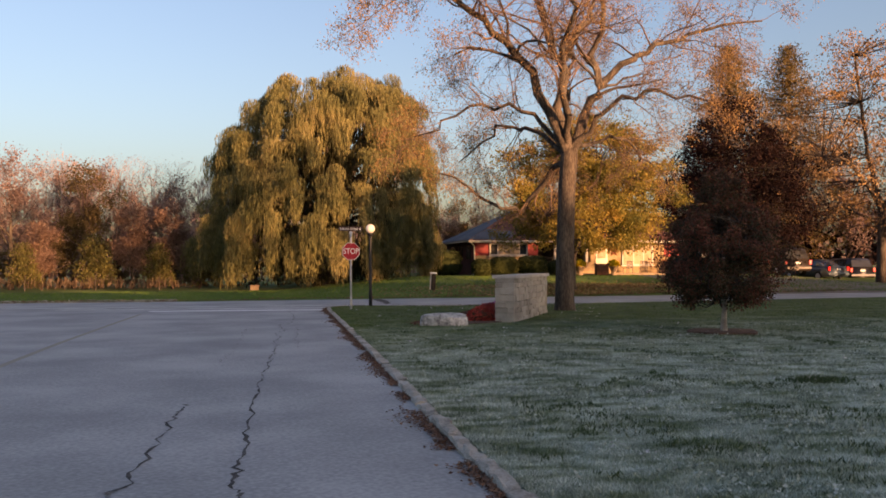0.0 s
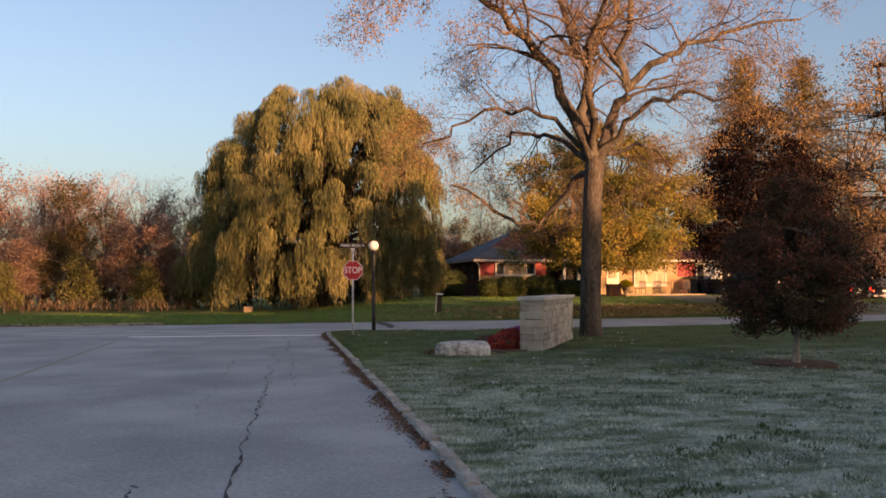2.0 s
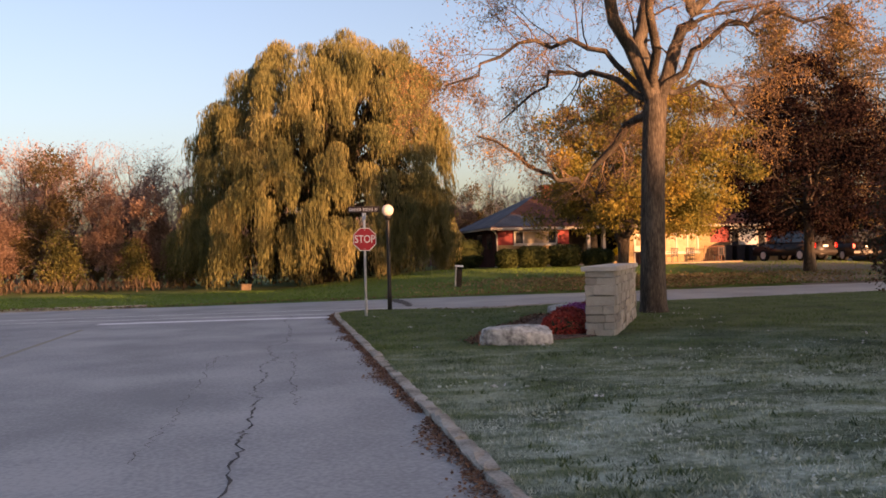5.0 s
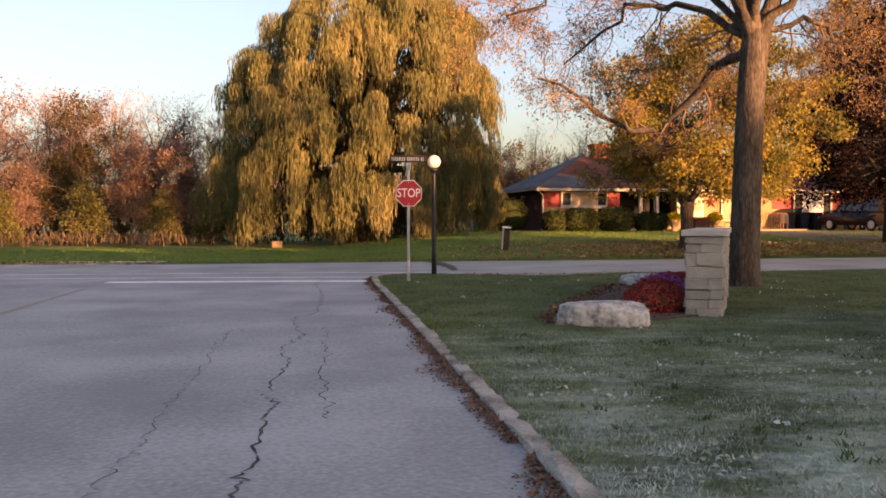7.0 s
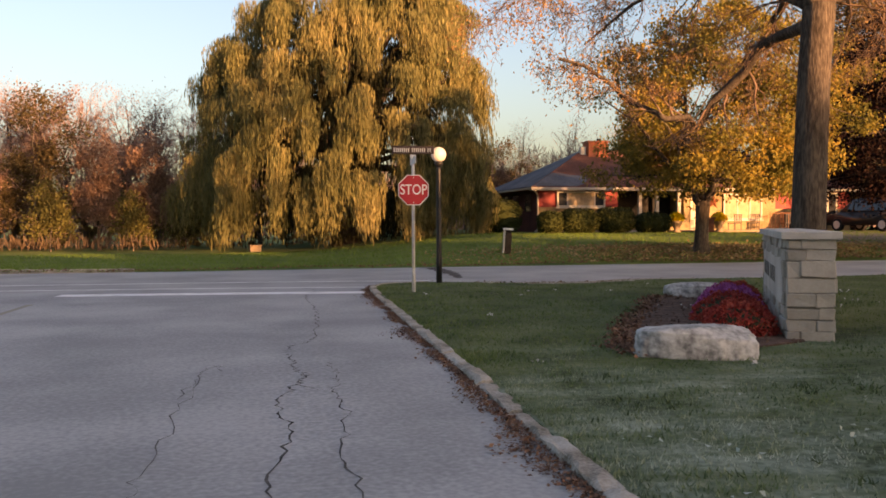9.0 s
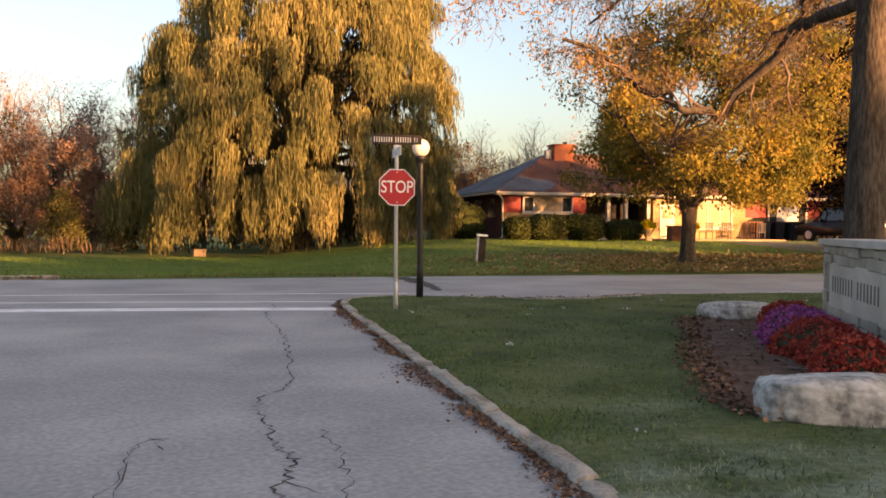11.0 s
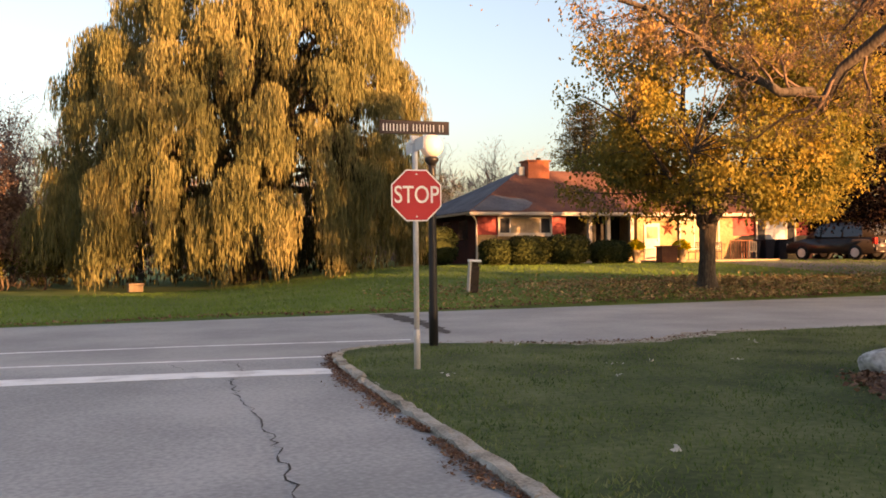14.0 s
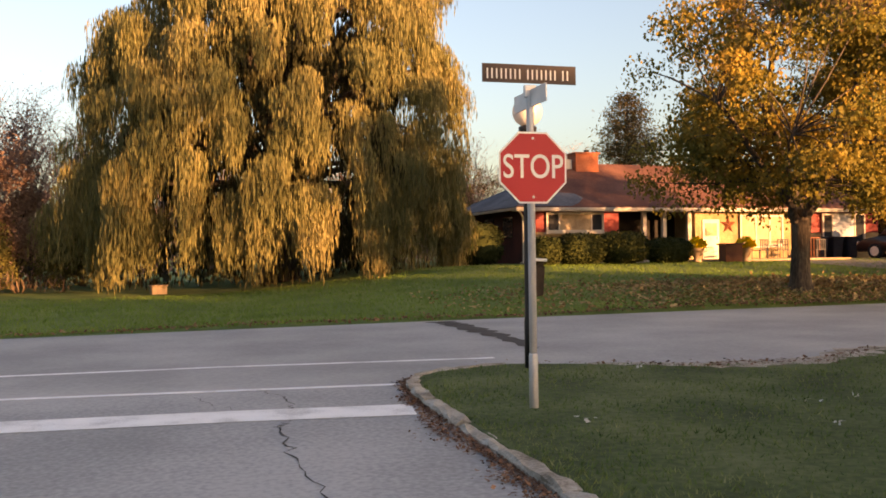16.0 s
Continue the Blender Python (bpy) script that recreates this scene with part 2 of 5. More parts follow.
M_ALU = material("bare_aluminium", [(0.50, 0.50, 0.50), (0.62, 0.62, 0.62)], 0.5, 0.4, 5, 50, 0.05)
M_RED = material("stop_red", [(0.40, 0.016, 0.025), (0.47, 0.022, 0.032)], 0.5, 0, 2, 60, 0.02)
M_WHITE = material("white_paint", [(0.68, 0.68, 0.66), (0.8, 0.8, 0.78)], 0.55, 0, 2, 40, 0.05)
M_TRIM = material("cream_house_trim", [(0.40, 0.36, 0.30), (0.50, 0.455, 0.385)], 0.7, 0, 2, 30, 0.05)
M_DOOR = material("cream_door_paint", [(0.50, 0.43, 0.32), (0.60, 0.53, 0.41)], 0.6, 0, 2, 30, 0.05)
M_BROWNSIGN = material("dark_brown_sign", [(0.028, 0.014, 0.014), (0.042, 0.022, 0.02)], 0.5, 0, 2, 40, 0.02)
M_BLACK = material("black_paint", [(0.008, 0.008, 0.009), (0.016, 0.016, 0.017)], 0.45, 0, 4, 50, 0.1)
M_GLOBE = material("opal_globe", [(0.62, 0.60, 0.56), (0.72, 0.70, 0.66)], 0.25, 0, 2, 30, 0, trans=0.3)
M_WOODPOST = material("weathered_post", [(0.022, 0.015, 0.011), (0.05, 0.034, 0.025)], 0.9, 0, 6, 50, 0.5)
M_BRICK = material("tan_brick", [(0.18, 0.125, 0.062), (0.26, 0.185, 0.098), (0.33, 0.24, 0.135)], 0.9, 0, 1.2, 14, 0.4, fine_amt=0.6)
M_REDBRICK = material("dark_red_brick", [(0.07, 0.02, 0.018), (0.13, 0.035, 0.028)], 0.9, 0, 1.2, 14, 0.4, fine_amt=0.6)
M_REDPANEL = material("red_panel", [(0.19, 0.014, 0.014), (0.25, 0.023, 0.02)], 0.6, 0, 1, 20, 0.1)
M_CHIM = material("orange_brick_chimney", [(0.34, 0.10, 0.05), (0.45, 0.15, 0.08)], 0.9, 0, 3, 14, 0.4, fine_amt=0.6)
M_SHINGLE = material("brown_shingles", [(0.075, 0.03, 0.022), (0.11, 0.046, 0.033), (0.145, 0.064, 0.046)], 0.95, 0, 0.8, 10, 0.4, fine_amt=0.5)
M_FROST = material("frosted_shingles", [(0.052, 0.058, 0.07), (0.085, 0.092, 0.11), (0.125, 0.133, 0.15)], 0.9, 0, 0.8, 10, 0.3, fine_amt=0.5)
M_PANE = glass_material("window_glass", (0.03, 0.032, 0.035))
M_CURTAIN = material("pale_curtain", [(0.27, 0.20, 0.125), (0.42, 0.32, 0.205)], 0.9, 0, 3, 12, 0.2)
M_SHEER = material("pale_sheer_curtain", [(0.30, 0.33, 0.36), (0.40, 0.43, 0.46)], 0.6, 0, 3, 12, 0.1)
M_DARK = material("near_black", [(0.012, 0.011, 0.01), (0.025, 0.022, 0.02)], 0.9, 0, 2, 20, 0)
M_STAR = material("rusty_metal", [(0.09, 0.026, 0.012), (0.15, 0.048, 0.024)], 0.8, 0.2, 5, 40, 0.3)
M_YFLOWER = material("yellow_flowers", [(0.58, 0.40, 0.01), (0.80, 0.60, 0.03)], 0.7, 0, 3, 20, 0, island=0.4, trans=0.3)
M_TERRA = material("pale_planter", [(0.26, 0.19, 0.125), (0.34, 0.26, 0.18)], 0.9, 0, 4, 30, 0.2)
M_CRATE = material("reddish_brown_wood", [(0.13, 0.05, 0.03), (0.20, 0.085, 0.05)], 0.85, 0, 3, 30, 0.3)
M_CARDARK = material("dark_car_paint", [(0.022, 0.016, 0.013), (0.03, 0.023, 0.019)], 0.4, 0.2, 1, 80, 0, coat=0.25)
M_CARBLUE = material("blue_grey_car_paint", [(0.03, 0.045, 0.06), (0.045, 0.065, 0.085)], 0.35, 0.3, 1, 80, 0, coat=0.8)
M_CARBLACK = material("black_car_paint", [(0.010, 0.010, 0.013), (0.016, 0.016, 0.02)], 0.3, 0.3, 1, 80, 0, coat=0.8)
M_TYRE = material("tyre_rubber", [(0.012, 0.012, 0.012), (0.02, 0.02, 0.02)], 0.9, 0, 8, 60, 0.1)
M_TAIL = glass_material("red_lamp_lens", (0.55, 0.02, 0.02), 0.15)
M_BIN = material("black_plastic", [(0.012, 0.013, 0.02), (0.02, 0.022, 0.03)], 0.55, 0, 4, 40, 0.05)


# ---- mesh helpers ----
def mesh_object(name, verts, faces, mat, parent=None, label="", smooth=False):
    me = bpy.data.meshes.new(name)
    v = np.asarray(verts, dtype=np.float32).reshape(-1, 3)
    if isinstance(faces, np.ndarray):
        k = faces.shape[1]
        me.vertices.add(len(v))
        me.vertices.foreach_set("co", v.ravel())
        me.loops.add(faces.size)
        me.loops.foreach_set("vertex_index", faces.astype(np.int32).ravel())
        me.polygons.add(len(faces))
        me.polygons.foreach_set("loop_start", np.arange(0, faces.size, k, dtype=np.int32))
        me.update(calc_edges=True)
    else:
        me.from_pydata(v.tolist(), [], faces)
    me.materials.append(mat)
    if smooth:
        me.shade_smooth()
    ob = new(name, me)
    if parent:
        ob.parent = parent
    if label:
        ob["label"] = label
    return ob


def part(name, bm, mat, parent=None, label="", smooth=False):
    me = bpy.data.meshes.new(name)
    bm.to_mesh(me)
    bm.free()
    me.materials.append(mat)
    if smooth:
        me.shade_smooth()
    ob = new(name, me)
    if parent:
        ob.parent = parent
    if label:
        ob["label"] = label
    return ob


def thing(name, m, label, category, group="", kind=""):
    ob = new(name)
    ob.matrix_world = m
    return tagged(ob, label, category, group, kind)


def box(x0, x1, y0, y1, z0, z1, bevel=0.0, bm=None):
    own = bmesh.new()
    r = bmesh.ops.create_cube(own, size=1)
    for v in r["verts"]:
        v.co = Vector((x0 + (v.co.x + 0.5) * (x1 - x0), y0 + (v.co.y + 0.5) * (y1 - y0), z0 + (v.co.z + 0.5) * (z1 - z0)))
    if bevel:
        bmesh.ops.bevel(own, geom=own.edges[:], offset=bevel, segments=2, affect="EDGES", profile=0.6)
    if bm is None:
        return own
    tmp = bpy.data.meshes.new("tmp")
    own.to_mesh(tmp)
    own.free()
    bm.from_mesh(tmp)
    bpy.data.meshes.remove(tmp)
    return bm


def lathe(profile, seg=20):
    """A turned form from (radius, z) pairs."""
    bm = bmesh.new()
    rings = []
    for r, z in profile:
        rings.append([bm.verts.new((r * math.cos(2 * math.pi * i / seg), r * math.sin(2 * math.pi * i / seg), z)) for i in range(seg)])
    for a, b in zip(rings, rings[1:]):
        for i in range(seg):
            bm.faces.new((a[i], a[(i + 1) % seg], b[(i + 1) % seg], b[i]))
    bm.faces.new(list(reversed(rings[0])))
    bm.faces.new(rings[-1])
    return bm


def prism(outline, z0, z1):
    """A flat outline pulled up between two heights."""
    bm = bmesh.new()
    lo = [bm.verts.new((x, y, z0)) for x, y in outline]
    hi = [bm.verts.new((x, y, z1)) for x, y in outline]
    n = len(outline)
    bm.faces.new(list(reversed(lo)))
    bm.faces.new(hi)
    for i in range(n):
        bm.faces.new((lo[i], lo[(i + 1) % n], hi[(i + 1) % n], hi[i]))
    bmesh.ops.triangulate(bm, faces=[f for f in bm.faces if len(f.verts) > 4])
    bmesh.ops.recalc_face_normals(bm, faces=bm.faces)
    return bm


def smooth01(t):
    t = np.clip(t, 0, 1)
    return t * t * (3 - 2 * t)


def spline(pts, n):
    """Catmull-Rom through pts, n points."""
    p = np.array(pts, float)
    p = np.vstack([2 * p[0] - p[1], p, 2 * p[-1] - p[-2]])
    out = []
    for u in np.linspace(0, len(pts) - 1 - 1e-6, n):
        i = int(u)
        f = u - i
        a, b, c, d = p[i], p[i + 1], p[i + 2], p[i + 3]
        out.append(0.5 * (2 * b + (c - a) * f + (2 * a - 5 * b + 4 * c - d) * f * f + (3 * b - a - 3 * c + d) * f ** 3))
    return np.array(out)


def tubes(lines, sides=5):
    """Tapered tubes along (points, radii) lines: vertices and quad faces."""
    V, F, base = [], [], 0
    for pts, rad in lines:
        pts = np.asarray(pts, float)
        n = len(pts)
        tan = np.gradient(pts, axis=0)
        tan /= np.linalg.norm(tan, axis=1)[:, None] + 1e-9
        ref = np.array((0.31, 0.2, 0.93)) if abs(tan[0][2]) < 0.9 else np.array((1.0, 0.1, 0.0))
        a = np.cross(tan, ref)
        a /= np.linalg.norm(a, axis=1)[:, None] + 1e-9
        b = np.cross(tan, a)
        k = sides if rad[0] > 0.03 else 3
        ang = np.arange(k) * 2 * math.pi / k
        ring = pts[:, None, :] + np.asarray(rad)[:, None, None] * (np.cos(ang)[None, :, None] * a[:, None, :] + np.sin(ang)[None, :, None] * b[:, None, :])
        V.append(ring.reshape(-1, 3))
        i, j = np.meshgrid(np.arange(n - 1), np.arange(k), indexing="ij")
        j2 = (j + 1) % k
        F.append(np.stack([i * k + j, i * k + j2, (i + 1) * k + j2, (i + 1) * k + j], -1).reshape(-1, 4) + base)
        base += n * k
    return np.vstack(V), np.vstack(F)


def leaf_cards(points, size, rng, droop=0.0, aspect=1.5, flat=0.0):
    """Folded leaf quads at the points, turned at random; droop 0..1 pulls their length downwards, flat lays them down."""
    n = len(points)
    d = rng.normal(size=(n, 3))
    d[:, 2] -= droop * 4
    d[:, :2] *= max(0.12, 1 - 0.85 * droop) if droop > 0.6 else 1
    d[:, 2] *= 1 - flat
    d /= np.linalg.norm(d, axis=1)[:, None]
    e = rng.normal(size=(n, 3))
    e[:, 2] *= 1 - flat
    e -= d * (e * d).sum(1)[:, None]
    e /= np.linalg.norm(e, axis=1)[:, None]
    s = size * rng.uniform(0.6, 1.4, n)[:, None]
    nrm = np.cross(d, e)
    w = s / aspect * 0.5
    v = np.stack([points, points + d * s * 0.45 + e * w + nrm * w * 0.4, points + d * s, points + d * s * 0.45 - e * w + nrm * w * 0.4], 1)
    return v.reshape(-1, 3), np.arange(4 * n).reshape(n, 4)


def unit(v):
    v = np.asarray(v, float)
    return v / (np.linalg.norm(v) + 1e-9)


def grow(rng, p, d, length, r, level, spec, lines, tips):
    """One branch and its children. spec: levels, wiggle, up, angle, ratio, kids, taper."""
    n = 6 if level < 2 else 4
    pts, dirs = [np.array(p, float)], [unit(d)]
    for i in range(n):
        dd = unit(dirs[-1] + rng.normal(size=3) * spec["wiggle"] + np.array((0, 0, spec["up"][min(level, len(spec["up"]) - 1)])))
        pts.append(pts[-1] + dd * length / n)
        dirs.append(dd)
    rad = np.linspace(r, r * spec.get("taper", 0.45), n + 1)
    lines.append((np.array(pts), rad))
    branch_out(rng, pts, dirs, rad, length, level, spec, lines, tips)


def branch_out(rng, pts, dirs, rad, length, level, spec, lines, tips, first=0.3):
    n = len(pts) - 1
    if level >= spec["levels"]:
        tips.extend(pts[1:])
        return
    kids = spec["kids"][min(level, len(spec["kids"]) - 1)]
    for c in range(kids):
        f = first + (1 - first) * (c + rng.uniform(0.2, 0.9)) / kids
        f = min(f, 0.999)
        i = int(f * n)
        q = pts[i] + (pts[i + 1] - pts[i]) * (f * n - i)
        side = rng.normal(size=3)
        side -= dirs[i] * side.dot(dirs[i])
        ang = spec["angle"] * rng.uniform(0.7, 1.3)
        nd = dirs[i] * math.cos(ang) + unit(side) * math.sin(ang)
        grow(rng, q, nd, length * spec["ratio"] * rng.uniform(0.7, 1.15) * (1.15 - 0.45 * f), max(rad[i] * spec.get("thin", 0.55), spec.get("rmin", 0.008)), level + 1, spec, lines, tips)


def tree(name, at, label, seed, height, spread, leaf, bark, per_tip, size, spec=None, trunk_r=0.18, bole=0.25, twig=None, droop=0.1, scatter=0.35, lean=(0, 0), near=False, clear=0.25):
    """A tree with a trunk, limbs and a crown of single leaves."""
    rng = np.random.default_rng(seed)
    s = {"levels": 3, "wiggle": 0.16, "up": [0.15, 0.08, 0.03], "angle": 0.75, "ratio": 0.62, "kids": [8, 5, 4], "taper": 0.4, "rmin": 0.01}
    s.update(spec or {})
    lines, tips = [], []
    th = height * 0.62
    pts = spline([(0, 0, -0.15), (lean[0] * 0.3, lean[1] * 0.3, th * 0.35), (lean[0] * 0.7 + rng.normal() * 0.1, lean[1] * 0.7, th * 0.7), (lean[0], lean[1], th)], 9)
    dirs = [unit(pts[min(i + 1, 8)] - pts[max(i - 1, 0)]) for i in range(9)]
    rad = trunk_r * np.array([1.35, 1.0, 0.92, 0.85, 0.78, 0.68, 0.55, 0.42, 0.28])
    lines.append((pts, rad))
    branch_out(rng, list(pts), dirs, rad, spread * 1.05, 0, s, lines, tips, first=bole)
    for k in range(3):
        grow(rng, pts[-1], (rng.normal() * 0.4, rng.normal() * 0.4, 1), height * 0.38, trunk_r * 0.28, 1, s, lines, tips)
    tips = np.array(tips)
    ob = thing(name, pose(*at), label, "tree")
    thick = [l for l in lines if l[1][0] > trunk_r * 0.2]
    thin = [l for l in lines if l[1][0] <= trunk_r * 0.2]
    mesh_object("trunk", *tubes(thick[:1], 10), bark, ob, smooth=True)
    if near:
        for l in thick[1:]:
            mesh_object("limb", *tubes([l], 8), bark, ob, smooth=True)
    elif thick[1:]:
        tagged(mesh_object("branch_mass", *tubes(thick[1:], 5), bark, ob, smooth=True), kind="stuff")
    tagged(mesh_object("twig_mass", *tubes(thin, 4), twig or bark, ob), kind="stuff")
    if per_tip:
        P = np.repeat(tips, per_tip, 0) + rng.normal(size=(len(tips) * per_tip, 3)) * scatter
        P = P[P[:, 2] > clear]
        mesh_object("crown", *leaf_cards(P, size, rng, droop), leaf, ob)
    return ob


def crown_tree(name, at, label, seed, trunk, forks, profile, clumps, leaf, per, size, puff, bark=None, droop=0.2, aspect=1.5, inner=0.3, sway=0.2, off=(0.0, 0.0)):
    """A tree whose leaf clumps fill an uneven crown. trunk: (points, radii); forks: limbs as (points, radius); profile: (height, radius) of the crown."""
    rng = np.random.default_rng(seed)
    bark = bark or M_BARK
    ob = thing(name, pose(*at), label, "tree")
    tp, tr = spline(trunk[0], 12), np.interp(np.linspace(0, 1, 12), np.linspace(0, 1, len(trunk[1])), trunk[1])
    mesh_object("trunk", *tubes([(tp, tr)], 12), bark, ob, smooth=True)
    nodes = [tp[-1], tp[-3]]
    for pts, r in forks:
        s = spline(pts, 10)
        s[1:] += rng.normal(size=(9, 3)) * 0.04
        mesh_object("limb", *tubes([(s, np.linspace(r, r * 0.3, 10))], 8), M_BARK, ob, smooth=True)
        nodes += list(s[3:])
    nodes = np.array(nodes)
    zs, rs = [p[0] for p in profile], [p[1] for p in profile]
    C = []
    area = np.interp(np.linspace(zs[0], zs[-1], 200), zs, rs) + 0.15
    cdf = np.cumsum(area) / area.sum()
    for k in range(clumps):
        z = float(np.interp(rng.uniform(), cdf, np.linspace(zs[0], zs[-1], 200)))
        a = rng.uniform(0, 2 * math.pi)
        wob = 1 + sway * (math.sin(3 * a + z * 1.3 + seed) * 0.6 + math.sin(5 * a - z * 2.1) * 0.4)
        r = np.interp(z, zs, rs) * wob * (1 - inner * rng.uniform() ** 1.5)
        C.append((off[0] + r * math.cos(a), off[1] + r * math.sin(a), z))
    C = np.array(C)
    lines = []
    for c in C:
        q = nodes[np.argmin(np.linalg.norm(nodes - c, axis=1) + 0.6 * np.maximum(0, nodes[:, 2] - c[2]))]
        mid = q * 0.5 + c * 0.5 + rng.normal(size=3) * 0.12 + (0, 0, 0.1)
        lines.append((spline([q, mid, c], 5), np.linspace(0.02, 0.005, 5) * (1 + np.linalg.norm(c - q) * 0.3)))
    tagged(mesh_object("twig_mass", *tubes(lines, 4), M_BARK, ob), kind="stuff")
    pr = puff * rng.uniform(0.6, 1.35, len(C))
    ball = rng.normal(size=(len(C) * per, 3))
    ball *= (rng.uniform(0, 1, len(ball)) ** 0.5 / np.linalg.norm(ball, axis=1))[:, None]
    P = np.repeat(C, per, 0) + ball * np.repeat(pr, per)[:, None] * (1.9, 1.9, 1.25)
    mesh_object("crown", *leaf_cards(P, size, rng, droop, aspect), leaf, ob)
    return ob


# ---- ground, roads, lawns ----
KERB = [(1.30, -40.0), (1.40, -10.0), (1.52, 0.0), (1.67, 5.2), (1.74, 8.0), (1.92, 11.6), (2.08, 15.5), (2.26, 20.1), (2.46, 25.5), (2.58, 28.6), (2.68, 30.2), (2.86, 31.05), (3.25, 31.6), (4.2, 31.9)]
EDGE = [(4.2, 31.9), (5.2, 31.45), (6.2, 30.85), (7.4, 30.75), (8.8, 31.4), (13.0, 31.3), (17.0, 31.7), (28.0, 33.2), (40.0, 34.5), (120.0, 36.0)]
ROAD_Z, LAWN_Z = -0.03, 0.0


def ground_height(x, y):
    """Height of the far lawn: it climbs to the house and stays low under the willow."""
    x, y = np.asarray(x, float), np.asarray(y, float)
    return (0.36 * smooth01((y - 38.3) / 3.2) + 0.44 * smooth01((y - 39.5) / 15.0)) * smooth01((x - 1.0) / 10.0) * (1 - 0.85 * smooth01((x - 33.0) / 8.0)) + 0.02 * np.sin(x * 0.7) * np.cos(y * 0.5)


def sheet(name, xs, ys, zfun, mat, label, category):
    X, Y = np.meshgrid(xs, ys)
    Z = zfun(X, Y)
    V = np.stack([X, Y, Z], -1).reshape(-1, 3)
    w = len(xs)
    i, j = np.meshgrid(np.arange(len(ys) - 1), np.arange(w - 1), indexing="ij")
    F = np.stack([i * w + j, i * w + j + 1, (i + 1) * w + j + 1, (i + 1) * w + j], -1).reshape(-1, 4)
    return tagged(mesh_object(name, V, F, mat, smooth=True), label, category, kind="structure")


gx = np.concatenate([[-1500, -600, -250, -120], np.linspace(-70, 70, 29), [120, 250, 600, 1500]])
gy = np.concatenate([[-1500, -500, -200, -100], np.linspace(-60, 140, 41), [250, 600, 1800]])
sheet("ground", gx, gy, lambda x, y: -0.14 + 0.82 * smooth01((y - 45.0) / 12.0) * smooth01((x - 4) / 11.0), M_FARLAWN, "dull grassy earth stretching to the horizon", "ground")

kerb_s = spline(KERB, 90)
edge_s = spline(EDGE, 40)
side_outline = [(-9.6, -40.0)] + [(x, y) for x, y in kerb_s[:-8]] + [(2.95, 31.2), (-12.5, 31.2), (-10.2, 28.0)]
tagged(part("side_road", prism(side_outline, ROAD_Z - 0.1, ROAD_Z), M_ASPHALT), "worn grey asphalt side road with long cracks", "road", kind="structure")
cross_outline = [(-120.0, 31.2), (2.95, 31.2), (3.25, 31.6)] + [(x, y) for x, y in edge_s] + [(120.0, 41.5), (30.0, 39.0), (12.0, 38.75), (5.0, 38.6), (-2.0, 38.25), (-10.0, 38.6), (-120.0, 38.8)]
tagged(part("cross_road", prism(cross_outline, ROAD_Z - 0.1, ROAD_Z), M_ROAD), "pale grey asphalt road crossing the junction", "road", kind="structure")
lawn_outline = [(x + 0.02, y) for x, y in kerb_s[:-4]] + [(x, y - 0.12) for x, y in edge_s] + [(120.0, -40.0)]
tagged(part("corner_lawn", prism(lawn_outline, -0.1, LAWN_Z), M_LAWN), "short frosted lawn beside the side road", "lawn", kind="structure")
left_outline = [(-120.0, -40.0), (-9.75, -40.0), (-10.3, 28.0), (-12.8, 31.0), (-120.0, 31.0)]
tagged(part("side_lawn", prism(left_outline, -0.1, LAWN_Z), M_LAWN), "short lawn on the other side of the road", "lawn", kind="structure")


def far_edge(x):
    return np.interp(x, [-120, -10, -2, 5, 12, 30, 120], [38.8, 38.6, 38.25, 38.6, 38.75, 39.0, 41.5])


fx = np.concatenate([np.linspace(-120, -30, 10), np.linspace(-26, 46, 73), np.linspace(50, 120, 8)])
FX, FV = np.meshgrid(fx, np.linspace(0, 1, 40))
FY = far_edge(FX) + FV * 34.0
FZ = ground_height(FX, FY) + 0.0
FY[0] -= 0.12
FZ[0] = ROAD_Z - 0.05
i, j = np.meshgrid(np.arange(39), np.arange(len(fx) - 1), indexing="ij")
w = len(fx)
tagged(mesh_object("far_lawn", np.stack([FX, FY, FZ], -1).reshape(-1, 3), np.stack([i * w + j, i * w + j + 1, (i + 1) * w + j + 1, (i + 1) * w + j], -1).reshape(-1, 4), M_FARLAWN, smooth=True), "green lawn rising gently towards the house", "lawn", kind="structure")

# driveway, up the slope beside the house
DX, DV = np.meshgrid(np.linspace(0, 1, 8), np.linspace(0, 1, 14))
DXX = 24.6 + DX * 22.0 - (1 - DV) * 2.0 * (0.5 - DX) * 2
DYY = far_edge(DXX) - 0.1 + DV * 16.0
DZZ = ground_height(DXX, DYY) + 0.02
DZZ[0] = ROAD_Z
i, j = np.meshgrid(np.arange(13), np.arange(7), indexing="ij")
tagged(mesh_object("driveway", np.stack([DXX, DYY, DZZ], -1).reshape(-1, 3), np.stack([i * 8 + j, i * 8 + j + 1, (i + 1) * 8 + j + 1, (i + 1) * 8 + j], -1).reshape(-1, 4), M_DRIVE, smooth=True), "wide reddish grey driveway with parked cars", "driveway", kind="structure")


